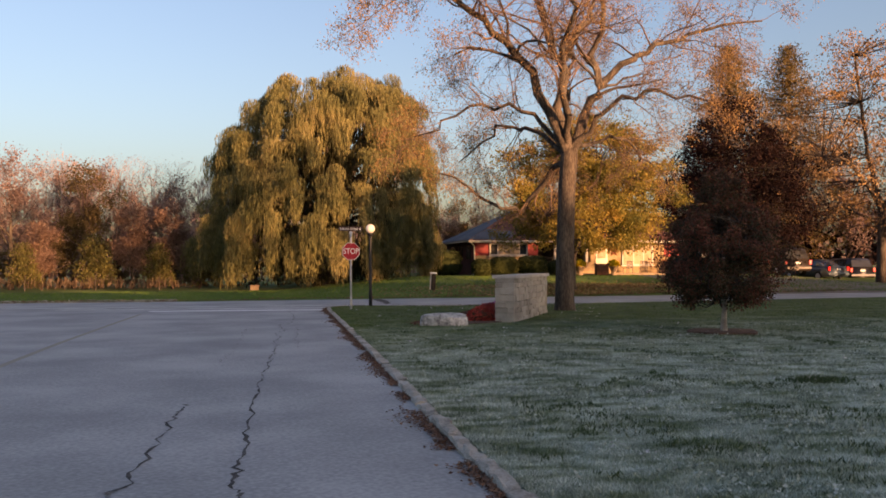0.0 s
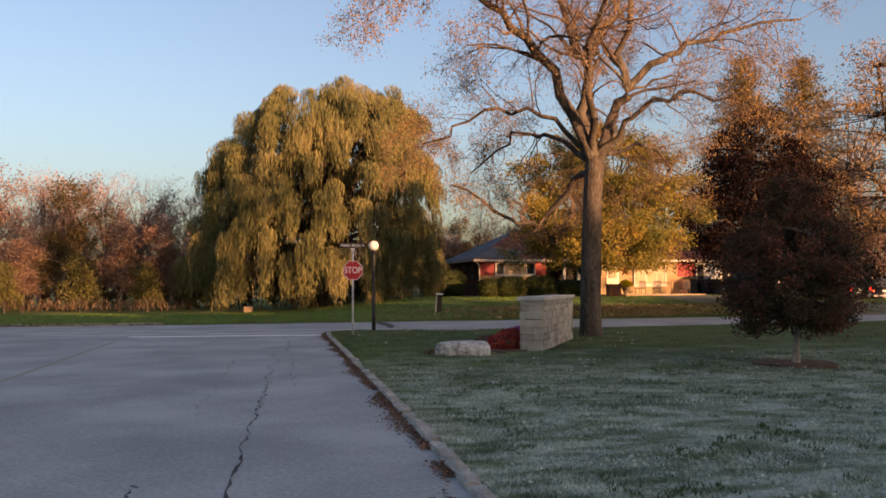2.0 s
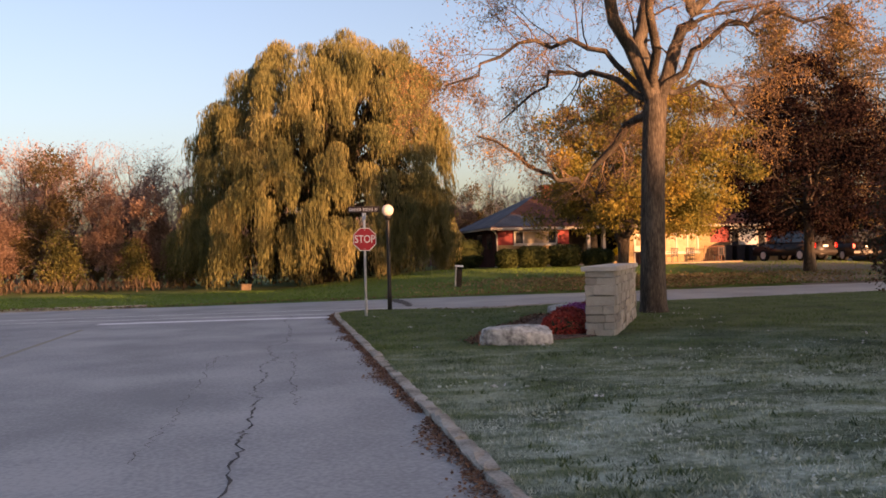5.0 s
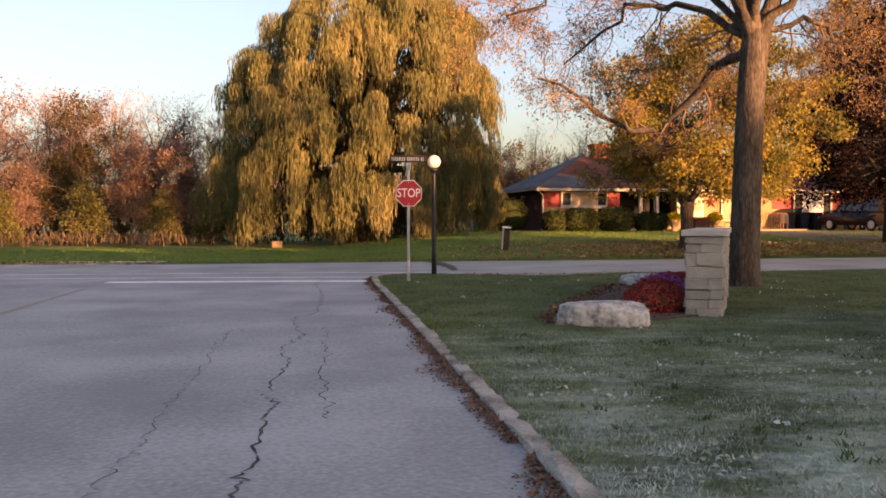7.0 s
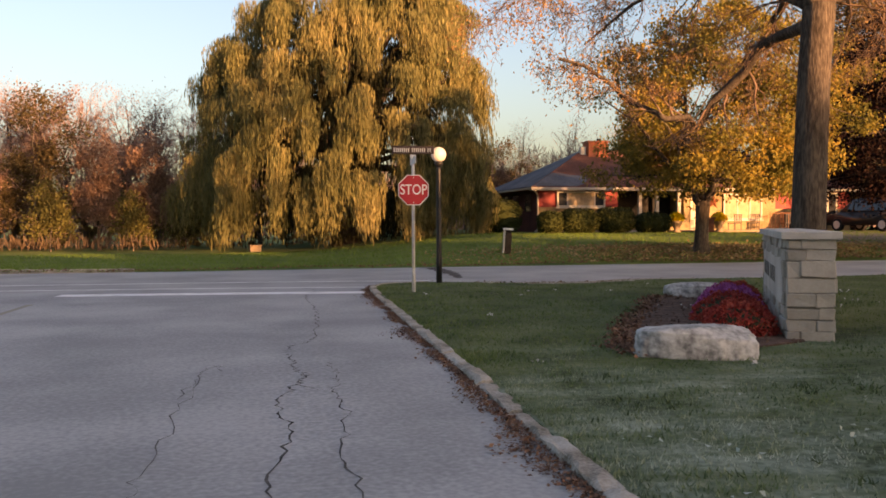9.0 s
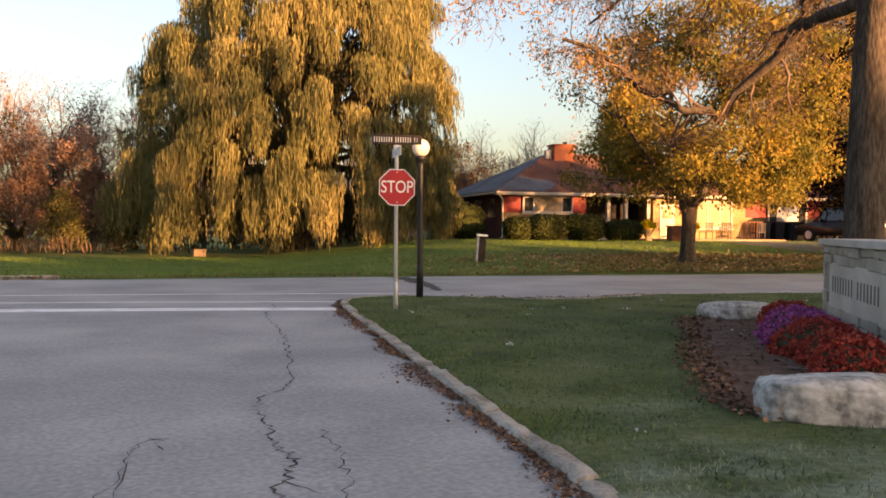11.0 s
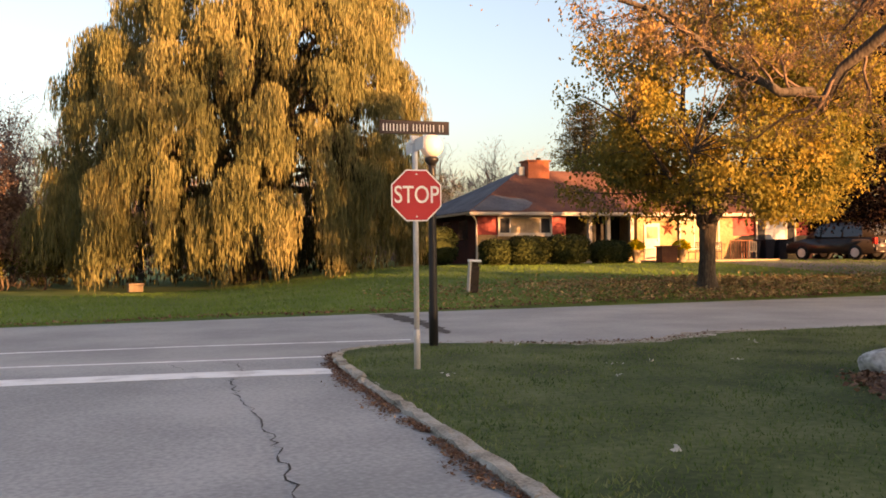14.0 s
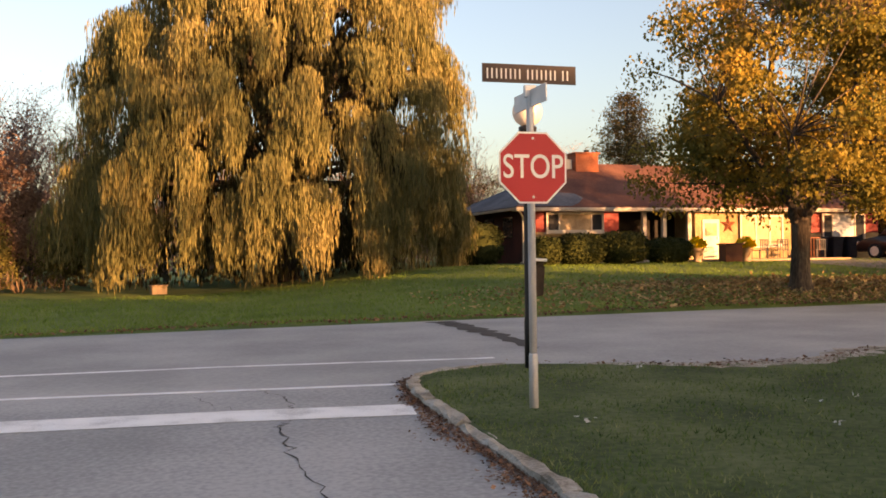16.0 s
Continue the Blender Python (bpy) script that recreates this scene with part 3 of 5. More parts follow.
def strip(name, pts, width, z, mat, label, category, jitter=0.0, seed=0, parent=None):
    """A flat ribbon along pts."""
    rng = np.random.default_rng(seed)
    p = np.array(pts, float)
    t = np.gradient(p, axis=0)
    t /= np.linalg.norm(t, axis=1)[:, None]
    nrm = np.stack([-t[:, 1], t[:, 0]], 1)
    wd = np.reshape(width, (-1, 1)) * (1 + jitter * rng.uniform(-0.95, 0.95, len(p)))[:, None] / 2
    V = np.vstack([np.c_[p + nrm * wd, np.full(len(p), z)], np.c_[p - nrm * wd, np.full(len(p), z)]])
    n = len(p)
    F = np.array([(k + n, k + n + 1, k + 1, k) for k in range(n - 1)])
    return tagged(mesh_object(name, V, F, mat, parent), label, category, kind="structure")


strip("stop_line", [(2.42, 29.55), (1.0, 29.78), (-0.7, 29.98), (-3.25, 30.2)], 0.5, ROAD_Z + 0.005, M_PAINT, "thick white stop line, slightly worn", "road marking")
strip("crossing_line", [(2.86, 30.92), (0.5, 31.24), (-1.0, 31.45), (-6.5, 31.9)], 0.12, ROAD_Z + 0.004, M_PAINT, "thin white crossing line across the road mouth", "road marking")
strip("edge_line", [(4.3, 32.6), (1.1, 33.05), (-1.2, 33.2), (-30.0, 34.6)], 0.12, ROAD_Z + 0.004, M_PAINT, "thin white edge line along the road", "road marking")
strip("centre_line", [(-3.75, -10.0), (-3.6, 18.0), (-3.45, 24.0), (-3.3, 28.4)], 0.12, ROAD_Z + 0.004, M_YELLOW, "faded yellow centre line on asphalt", "road marking")
strip("repair_strip", spline([(5.42, 38.4), (5.47, 37.7), (5.43, 36.2), (5.38, 35.0), (5.24, 33.8), (5.15, 33.3)], 40), np.interp(np.linspace(0, 1, 40), [0, 0.15, 0.6, 1], [0.5, 0.42, 0.3, 0.1]), ROAD_Z + 0.004, M_PATCH, "dark patched seam in the road", "road marking", 0.6, 4)

verge = spline([(5.0, 31.42), (6.2, 30.78), (7.4, 30.68), (8.8, 31.3), (10.2, 31.26)], 60)
strip("bare_verge", verge + np.random.default_rng(9).normal(size=verge.shape) * 0.03, np.interp(np.linspace(0, 1, 60), [0, 0.3, 0.7, 1], [0.1, 0.5, 0.45, 0.1]), LAWN_Z + 0.006, M_KERB, "bare gravelly strip between lawn and road", "verge", 0.5, 8)

CRACKS = [
    [(-0.06, 4.6), (-0.06, 5.6), (-0.1, 6.24), (-0.03, 7.8), (0.08, 10.4), (0.22, 12.6), (0.32, 14.3), (0.38, 14.9), (0.45, 16.15), (0.52, 16.6), (0.43, 17.0), (0.61, 18.3), (0.56, 19.3), (0.72, 20.1), (0.82, 20.5), (0.72, 20.9), (0.73, 21.5), (0.74, 22.3), (1.05, 23.0), (1.2, 25.0), (1.28, 26.3), (1.25, 27.9), (1.27, 29.1), (1.4, 29.5), (1.5, 30.5), (1.3, 31.1)],
    [(-0.95, 4.8), (-0.91, 5.8), (-0.81, 6.4), (-0.72, 8.7), (-0.69, 9.7)],
    [(-0.45, 13.8), (-0.35, 15.0), (-0.28, 15.6), (-0.25, 16.7), (-0.19, 17.9), (-0.06, 21.1)],
    [(-0.2, 19.6), (-0.12, 20.4), (-0.07, 21.0), (0.06, 21.2), (0.1, 20.9)],
    [(0.86, 16.0), (0.89, 16.9), (0.91, 18.0), (1.02, 19.0), (1.0, 19.7), (1.09, 20.5), (1.06, 21.2)],
    [(0.72, 20.1), (1.0, 19.7)],
    [(0.55, 31.2), (0.85, 30.5), (1.0, 30.1)],
]
for ci, c in enumerate(CRACKS):
    rng = np.random.default_rng(50 + ci)
    L = sum(math.dist(a, b) for a, b in zip(c, c[1:]))
    s = spline(c, max(6, int(L * 12)))
    s[1:-1] += rng.normal(size=(len(s) - 2, 2)) * (0.024, 0.012) + 0.012 * np.sin(np.arange(len(s) - 2) * 0.8 + ci)[:, None] * (1, 0)
    strip("crack", s, np.interp(s[:, 1], [4, 12, 15, 31], [0.025, 0.02, 0.013, 0.010])[:, None] * (1.0, 0.9, 0.45, 0.6, 0.6, 0.5, 0.5)[ci], ROAD_Z + 0.004, M_CRACK, "dark jagged crack in the asphalt", "crack", 1.0, ci)


# ---- kerbs ----
def kerb_piece(a, b, width, z0, z1, rng, parent):
    """One worn kerb length: rings of a rounded section, knocked about a little."""
    a, b = np.array(a), np.array(b)
    t = unit(b - a)
    nrm = np.array((t[1], -t[0]))
    a, b = a + t * 0.008, b - t * 0.008
    sec = [(0, 0), (0.0, 0.75), (0.08, 0.93), (0.3, 1.0), (0.85, 0.98), (1.0, 0.85), (1.0, 0)]
    rings = max(3, int(np.linalg.norm(b - a) / 0.13))
    lift = rng.normal() * 0.007
    V = []
    for k in range(rings + 1):
        p = a + (b - a) * k / rings
        end = 0.9 if k in (0, rings) else 1.0
        for u, v in sec:
            q = p + nrm * (width * (0.5 + (u - 0.5) * end) + rng.normal() * 0.008)
            V.append((q[0], q[1], z0 + (z1 - z0 + lift) * v * (end if v > 0.5 else 1) + rng.normal() * 0.007 * (v > 0)))
    m = len(sec)
    F = [(k * m + s, k * m + s + 1, (k + 1) * m + s + 1, (k + 1) * m + s) for k in range(rings) for s in range(m - 1)]
    F += [tuple(range(m - 1, -1, -1)), tuple(rings * m + s for s in range(m))]
    return mesh_object("kerb_stone", V, F, M_KERB, parent)


rng = np.random.default_rng(5)
kerb = thing("kerb", pose(0, 0, 0), "low worn concrete kerb edging the lawn", "kerb", kind="structure")
run = spline(KERB, 600)
dist = np.r_[0, np.cumsum(np.linalg.norm(np.diff(run, axis=0), axis=1))]
pos, cut = 30.0, []
while pos < dist[-1]:
    cut.append((np.interp(pos, dist, run[:, 0]), np.interp(pos, dist, run[:, 1])))
    pos += rng.uniform(0.75, 1.15) if cut[-1][1] < 29.5 else 0.33
for a, b in zip(cut, cut[1:]):
    kerb_piece((a[0] - 0.09, a[1]), (b[0] - 0.09, b[1]), 0.14, ROAD_Z - 0.06, LAWN_Z + 0.02, rng, kerb)
kerb_far = thing("kerb_far", pose(0, 0, 0), "pale concrete kerb along the far side of the road", "kerb", kind="structure")
for k in range(12):
    kerb_piece((-15.0 + k, float(far_edge(-15.0 + k)) + 0.15), (-14.0 + k, float(far_edge(-14.0 + k)) + 0.15), -0.18, ROAD_Z - 0.06, 0.07, rng, kerb_far)


# ---- grass, litter ----
def blades(name, x, y, z, h, mat, label, seed):
    rng = np.random.default_rng(seed)
    n = len(x)
    a = rng.uniform(0, 2 * math.pi, n)
    h = h * rng.uniform(0.5, 1.3, n)
    wd = h * 0.2
    bend = rng.normal(size=(n, 2)) * h[:, None] * 0.55
    base = np.stack([x, y, z], 1)
    side = np.stack([np.cos(a), np.sin(a), np.zeros(n)], 1) * wd[:, None]
    tip = base + np.c_[bend, h]
    V = np.stack([base - side, base + side, tip], 1).reshape(-1, 3)
    return tagged(mesh_object(name, V, np.arange(3 * n).reshape(n, 3), mat), label, "grass", kind="stuff")


rng = np.random.default_rng(11)
n = 300000
gy_ = 3.5 + 29 * rng.uniform(0, 1, n) ** 1.5
gx_ = np.interp(gy_, [p[1] for p in KERB[:-1]], [p[0] for p in KERB[:-1]]) + 0.05 + (1 + gy_ * 0.8) * rng.uniform(0, 1, n) ** 1.4
ok = gy_ < np.interp(gx_, [2.7, 2.9, 3.3, 4.2] + [p[0] for p in EDGE[1:]], [30.2, 31.0, 31.5, 31.7] + [p[1] - 0.1 for p in EDGE[1:]])


def in_bed(x, y):
    """Inside the mulched bed beside the stone sign."""
    poly = BED
    inside = np.zeros(len(x), bool)
    for (x0, y0), (x1, y1) in zip(poly, poly[1:] + poly[:1]):
        c = ((y0 > y) != (y1 > y)) & (x < (x1 - x0) * (y - y0) / (y1 - y0 + 1e-9) + x0)
        inside ^= c
    return inside


BED = [(4.0, 20.75), (4.25, 21.6), (4.75, 22.65), (5.3, 23.6), (6.2, 25.2), (7.0, 26.55), (8.2, 26.75), (8.75, 26.1), (8.5, 25.3), (6.2, 21.2), (5.4, 20.9)]
ok &= ~in_bed(gx_, gy_)
blades("lawn_grass", gx_[ok], gy_[ok], np.full(ok.sum(), LAWN_Z), 0.027 + 0.008 * (np.sin(gx_[ok] * 2.3 + 1.7 * np.sin(gy_[ok] * 1.1)) * np.sin(gy_[ok] * 3.1 + gx_[ok])), M_BLADE, "short frosted grass blades of the corner lawn", 12)
# dark tufts and frosted flecks in drifts over the open lawn
n = 9000
ty = rng.uniform(4.0, 19.0, n)
tx = np.interp(ty, [p[1] for p in KERB[:-1]], [p[0] for p in KERB[:-1]]) + 0.35 + (1.5 + ty * 0.75) * rng.uniform(0, 1, n)
drift = np.array([noise.noise((a * 0.9 + b_ * 0.35, b_ * 0.55 - a * 0.2, 3.0)) + 0.6 * noise.noise((a * 3.1, b_ * 2.3, 7.0)) for a, b_ in zip(tx, ty)])
dark = drift > 0.24
reps = 5
blades("grass_tufts", np.repeat(tx[dark], reps) + rng.normal(size=dark.sum() * reps) * 0.03, np.repeat(ty[dark], reps) + rng.normal(size=dark.sum() * reps) * 0.025, np.full(dark.sum() * reps, LAWN_Z), 0.042, M_TUFT, "dark unfrosted grass tufts", 14)
pale = drift < -0.14
fl = leaf_cards(np.stack([np.repeat(tx[pale], 2) + rng.normal(size=pale.sum() * 2) * 0.07, np.repeat(ty[pale], 2) + rng.normal(size=pale.sum() * 2) * 0.05, np.full(pale.sum() * 2, LAWN_Z + 0.034)], 1), 0.036, rng, flat=0.75)
tagged(mesh_object("frost_flecks", *fl, M_FROSTFLECK), "frosted clippings scattered over the lawn", "frost", kind="stuff")
n = 700
hx, hy = 6.85 + rng.normal(size=n) * 0.2, 9.55 + rng.normal(size=n) * 0.12
blades("sunken_tuft", hx, hy, np.full(n, LAWN_Z), 0.05, M_TUFT, "dark clump of unfrosted grass in the lawn", 15)
tagged(part("mulch_ring", prism([(9.8 + 0.72 * math.cos(a) * (1 + 0.1 * math.sin(3 * a)), 16.75 + 0.72 * math.sin(a) * (1 + 0.12 * math.sin(4 * a))) for a in np.linspace(0, 6.1, 24)], -0.05, LAWN_Z + 0.045), M_SOIL), "dark mulch ring round the small tree", "mulch", kind="structure")
n = 80000
fx_ = rng.uniform(-16, 34, n)
fy_ = far_edge(fx_) + 0.05 + 14 * rng.uniform(0, 1, n) ** 1.4
blades("far_lawn_grass", fx_, fy_, ground_height(fx_, fy_), 0.06, M_FARBLADE, "short green grass blades of the far lawn", 13)

n = 16000
ly = rng.uniform(2, 31.3, n)
lx = np.interp(ly, [p[1] for p in KERB[:-1]], [p[0] for p in KERB[:-1]]) - np.abs(rng.normal(size=n)) * (0.045 + 0.085 * np.abs(np.sin(ly * 1.7) * np.sin(ly * 0.61))) - 0.09
keep = np.array([noise.noise((a * 2.0, b_ * 1.3, 1.0)) for a, b_ in zip(lx, ly)]) > -0.3
lx, ly, n = lx[keep], ly[keep], int(keep.sum())
lit = leaf_cards(np.stack([lx, ly, ROAD_Z + 0.008 + 0.015 * rng.uniform(0, 1, n)], 1), 0.03, rng, flat=0.85)
tagged(mesh_object("gutter_leaves", *lit, M_LITTER), "brown dead leaves lying along the gutter", "leaves", kind="stuff")
n = 13000
mx, my = 17.0 + rng.normal(size=n) * 4.6, 40.4 + rng.normal(size=n) * 1.5
keep = (my > far_edge(mx) + 0.1) & (mx > 6) & (mx < 30)
mx, my = mx[keep], my[keep]
lit = leaf_cards(np.stack([mx, my, ground_height(mx, my) + 0.045], 1), 0.095, rng, flat=0.75)
tagged(mesh_object("maple_leaf_litter", *lit, M_YLITTER), "yellow and brown leaves fallen on the far lawn", "leaves", kind="stuff")
n = 2600
vx = rng.uniform(-12, 30, n)
vy = far_edge(vx) + np.abs(rng.normal(size=n)) * 0.4 * np.abs(np.sin(vx * 0.9) * np.sin(vx * 0.37)) + 0.02
lit = leaf_cards(np.stack([vx, vy, ground_height(vx, vy) + 0.035], 1), 0.07, rng, flat=0.7)
tagged(mesh_object("edge_leaves", *lit, M_LITTER), "brown leaves along the far edge of the road", "leaves", kind="stuff")
n = 60
px, py = 2.6 + rng.uniform(0, 1, n) * 9, 6 + rng.uniform(0, 1, n) * 25
px, py, n = np.repeat(px, 4) + rng.normal(size=4 * n) * 0.05, np.repeat(py, 4) + rng.normal(size=4 * n) * 0.05, 4 * n
lit = leaf_cards(np.stack([px, py, np.full(n, LAWN_Z + 0.03)], 1), 0.042, rng, flat=0.6, aspect=1.3)
tagged(mesh_object("scattered_pale_leaves", *lit, M_PALELEAF), "small pale leaves scattered over the lawn", "leaves", kind="stuff")
n = 260
px = 6.8 + rng.normal(size=n) * 1.1
py = np.interp(px, [p[0] for p in EDGE], [p[1] for p in EDGE]) - 0.05 + rng.normal(size=n) * 0.12
lit = leaf_cards(np.stack([px, py, np.full(n, LAWN_Z + 0.012)], 1), 0.05, rng, flat=0.92)
tagged(mesh_object("verge_leaves", *lit, M_LITTER), "brown leaves drifted along the lawn's edge", "leaves", kind="stuff")

# ---- willow ----
WX, WY = 4.5, 57.0


def willow():
    rng = np.random.default_rng(21)
    ob = thing("weeping_willow", pose(WX, WY, 0), "huge golden weeping willow with hanging curtains of leaves", "tree")
    trunk = spline([(0.3, 0.2, -0.3), (0.2, 0, 1.5), (0.1, 0.1, 3.0), (0.4, 0.3, 4.6)], 8)
    mesh_object("trunk", *tubes([(trunk, np.array([0.95, 0.8, 0.72, 0.68, 0.64, 0.6, 0.56, 0.5]))], 10), M_BARK, ob, smooth=True)
    lobes = []
    golden = 2.399963
    total = 190
    for k in range(total):
        u = (k + 0.5) / total
        inner = k % 4 == 3
        a = k * golden + rng.normal() * 0.3
        el = math.asin(min(1, u ** 0.75))
        f = (0.66 if inner else 1.0) * rng.uniform(0.91, 1.05)
        ring = math.cos(el) ** 0.6
        top = 13.9 if math.cos(a) > -0.3 else 12.9
        x, y = (7.2 if math.cos(a) > 0 else 6.9) * math.cos(a) * ring * f + 1.0 * math.sin(el) ** 2, 6.3 * math.sin(a) * ring * f
        z = 2.4 + (top - 2.4) * math.sin(el) * (0.86 if inner else 1) + 0.5 * rng.normal()
        lobes.append((x, y, z, rng.uniform(0.5, 1.05)))
    for k in range(26):
        a = math.pi * 0.9 + (k + rng.uniform(-0.4, 0.4)) / 26 * math.pi * 1.1
        lobes.append((6.6 * math.cos(a) + rng.normal() * 0.5, 6.0 * math.sin(a) + rng.normal() * 0.5, rng.uniform(2.0, 4.2), rng.uniform(0.4, 0.85)))
    # more boughs on the sunny side, each with its own hanging curtain
    for k in range(48):
        a = math.pi * (1.02 + 0.96 * ((k * 0.618034) % 1)) + rng.normal() * 0.06
        el = math.asin(((k + 0.5) / 48) ** 0.9) * 0.93
        f, ring = rng.uniform(0.96, 1.06), math.cos(el) ** 0.6
        lobes.append((7.0 * math.cos(a) * ring * f + 1.0 * math.sin(el) ** 2, 6.4 * math.sin(a) * ring * f, 2.6 + 10.9 * math.sin(el) + 0.3 * rng.normal(), rng.uniform(0.4, 0.75)))
    for x, y, z, r in lobes[:total:4]:
        mid = np.array((x * 0.45 + rng.normal() * 0.3, y * 0.45, 3.5 + (z - 3) * 0.75))
        mesh_object("limb", *tubes([(spline([trunk[-1] - (0, 0, rng.uniform(0, 1.5)), mid, (x * 0.85, y * 0.85, z + 0.2), (x, y, z)], 8), np.linspace(0.2, 0.03, 8))], 6), M_BARK, ob, smooth=True)
    P, Q = [], []
    for li, (x, y, z, r) in enumerate(lobes):
        out = unit((x, y, 0.001))
        lobe_len = min(z - 0.15, rng.uniform(1.1, 2.5) if z > 5 else rng.uniform(1.6, max(2.2, z)))
        for s in range(int(108 * r)):
            b = rng.uniform(0, 2 * math.pi)
            rr = r * rng.uniform(0, 1) ** 0.5
            dx, dy = rr * math.cos(b), rr * math.sin(b)
            dome = math.sqrt(max(0, 1 - (rr / r) ** 2))
            zz = z + 0.75 * r * dome
            # strands gather into a point low on each lobe, longest in its middle
            ln = max(0.5, min(lobe_len * (0.7 + 0.4 * dome) * rng.uniform(0.45, 1.15), zz - rng.uniform(0.02, 0.5)))
            k = int(ln / 0.095)
            t = (np.arange(k) + rng.uniform(0, 1, k)) / k
            flare = (1 - np.exp(-t * 3.0)) * rng.uniform(0.1, 0.7)
            pinch = 1 - 0.42 * t ** 1.3
            sway = np.cumsum(rng.normal(size=(k, 2)) * 0.018, 0)
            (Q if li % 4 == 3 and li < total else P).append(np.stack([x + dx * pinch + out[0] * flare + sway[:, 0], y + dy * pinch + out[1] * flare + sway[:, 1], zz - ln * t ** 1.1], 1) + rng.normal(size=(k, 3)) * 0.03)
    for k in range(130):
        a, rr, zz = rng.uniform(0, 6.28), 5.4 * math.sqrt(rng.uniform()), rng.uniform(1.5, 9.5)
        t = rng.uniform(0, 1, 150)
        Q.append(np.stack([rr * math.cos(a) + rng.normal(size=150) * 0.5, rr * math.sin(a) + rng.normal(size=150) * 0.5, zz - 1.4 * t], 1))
    # shade-dark leaves stand in for the unlit depth between the curtains
    mesh_object("inner_crown", *leaf_cards(np.vstack(Q), 0.28, rng, droop=0.9, aspect=4.0), M_WILLOWSHADE, ob, "dark green inner foliage")
    P = np.vstack(P)
    mesh_object("crown", *leaf_cards(P, 0.26, rng, droop=0.9, aspect=7.6), M_WILLOW, ob)
    return ob


willow()

# ---- tall tree beside the sign ----
def honey_locust():
    rng = np.random.default_rng(31)
    ob = thing("honey_locust", pose(9.87, 26.45, 0) @ Matrix.Scale(0.96, 4), "tall nearly bare tree with sparse orange leaves", "tree")
    lines, tips = [], []
    trunk = spline([(0, 0, -0.2), (-0.02, 0, 0.35), (0.02, 0, 2.2), (0.1, 0, 4.2), (0.2, 0, 5.4)], 14)
    rt = np.array([0.52, 0.43, 0.36, 0.33, 0.315, 0.305, 0.3, 0.295, 0.29, 0.285, 0.285, 0.285, 0.29, 0.27])
    lines.append((trunk, rt))
    limbs = [
        ([(0.15, 0, 5.2), (-0.75, -0.3, 6.9), (-1.85, -0.8, 8.3), (-2.95, -1.2, 9.2), (-4.4, -1.6, 9.9), (-6.2, -1.8, 9.8)], 0.19),
        ([(0.15, 0, 5.3), (-0.15, 0.1, 7.0), (-0.12, 0.1, 8.35), (-0.55, 0.4, 9.4), (-0.7, 0.8, 11.0), (-1.2, 1.2, 13.0)], 0.2),
        ([(-0.12, 0.1, 8.2), (0.35, -0.2, 9.0), (0.95, -0.4, 10.4), (1.3, -0.6, 12.5)], 0.13),
        ([(0.25, 0, 5.3), (1.0, 0.1, 6.8), (1.4, 0.2, 7.8), (1.4, 0.4, 9.4), (1.7, 0.5, 11.5), (2.2, 0.6, 13.2)], 0.19),
        ([(1.35, 0.2, 7.6), (2.7, 0.5, 8.7), (4.0, 0.9, 9.35), (5.7, 1.2, 10.0), (8.2, 1.2, 10.4)], 0.13),
        ([(0.1, 0, 5.0), (0.35, 1.4, 5.0), (0.3, 2.4, 4.7), (-0.35, 3.1, 3.75), (-1.0, 3.3, 3.5), (-1.6, 3.5, 3.75), (-2.5, 3.7, 4.4), (-3.4, 3.9, 4.9)], 0.125),
        ([(0.1, 0, 5.3), (-0.8, 0.9, 6.6), (-2.2, 1.6, 7.1), (-3.6, 1.9, 6.6), (-4.6, 2.1, 5.6)], 0.085),
        ([(0.2, 0, 5.4), (1.2, -0.8, 6.6), (2.6, -1.6, 7.2), (4.2, -2.3, 6.6)], 0.1),
        ([(0.2, 0, 5.4), (0.6, 1.5, 7.2), (1.4, 3.2, 9.0), (2.2, 4.6, 10.4)], 0.13),
        ([(0.1, 0.1, 5.2), (0.8, 1.8, 5.9), (1.3, 3.4, 5.8), (1.6, 4.8, 5.0)], 0.085),
        ([(0.0, 0.1, 5.3), (-0.7, 1.8, 6.3), (-1.5, 3.4, 6.4), (-2.5, 4.8, 5.6)], 0.09),
        ([(0.2, 0.1, 5.2), (1.6, 1.2, 5.9), (3.2, 2.2, 5.9), (4.6, 3.0, 5.2)], 0.09),
        ([(0.1, 0, 5.4), (-0.5, -1.4, 7.4), (-0.9, -2.8, 9.6), (-1.4, -3.8, 11.8)], 0.13),
    ]
    spec = {"levels": 3, "wiggle": 0.26, "up": [0.02, -0.02, -0.06, -0.08], "angle": 0.8, "ratio": 0.5, "kids": [17, 10, 6], "taper": 0.35, "rmin": 0.006, "thin": 0.38}
    for li, (pts, r) in enumerate(limbs):
        s = spline(pts, 14)
        s[2:] += rng.normal(size=(12, 3)) * 0.11
        rad = np.linspace(r, r * 0.25, 14)
        lines.append((s, rad))
        dirs = [unit(s[min(i + 1, 13)] - s[max(i - 1, 0)]) for i in range(14)]
        length = sum(np.linalg.norm(s[i + 1] - s[i]) for i in range(13))
        branch_out(rng, list(s), dirs, rad, length * (0.34 if li == 5 else 0.72), 0, spec, lines, tips, first=0.28)
    lines = lines[:1] + [l for l in lines[1:] if l[0][:, 2].min() > 2.9]
    for k, l in enumerate(l for l in lines if l[1][0] > 0.05):
        mesh_object("limb" if k else "trunk", *tubes([l], 12), M_BARK, ob, smooth=True)
    tagged(mesh_object("twig_mass", *tubes([l for l in lines if l[1][0] <= 0.05], 4), M_TWIG, ob), kind="stuff")
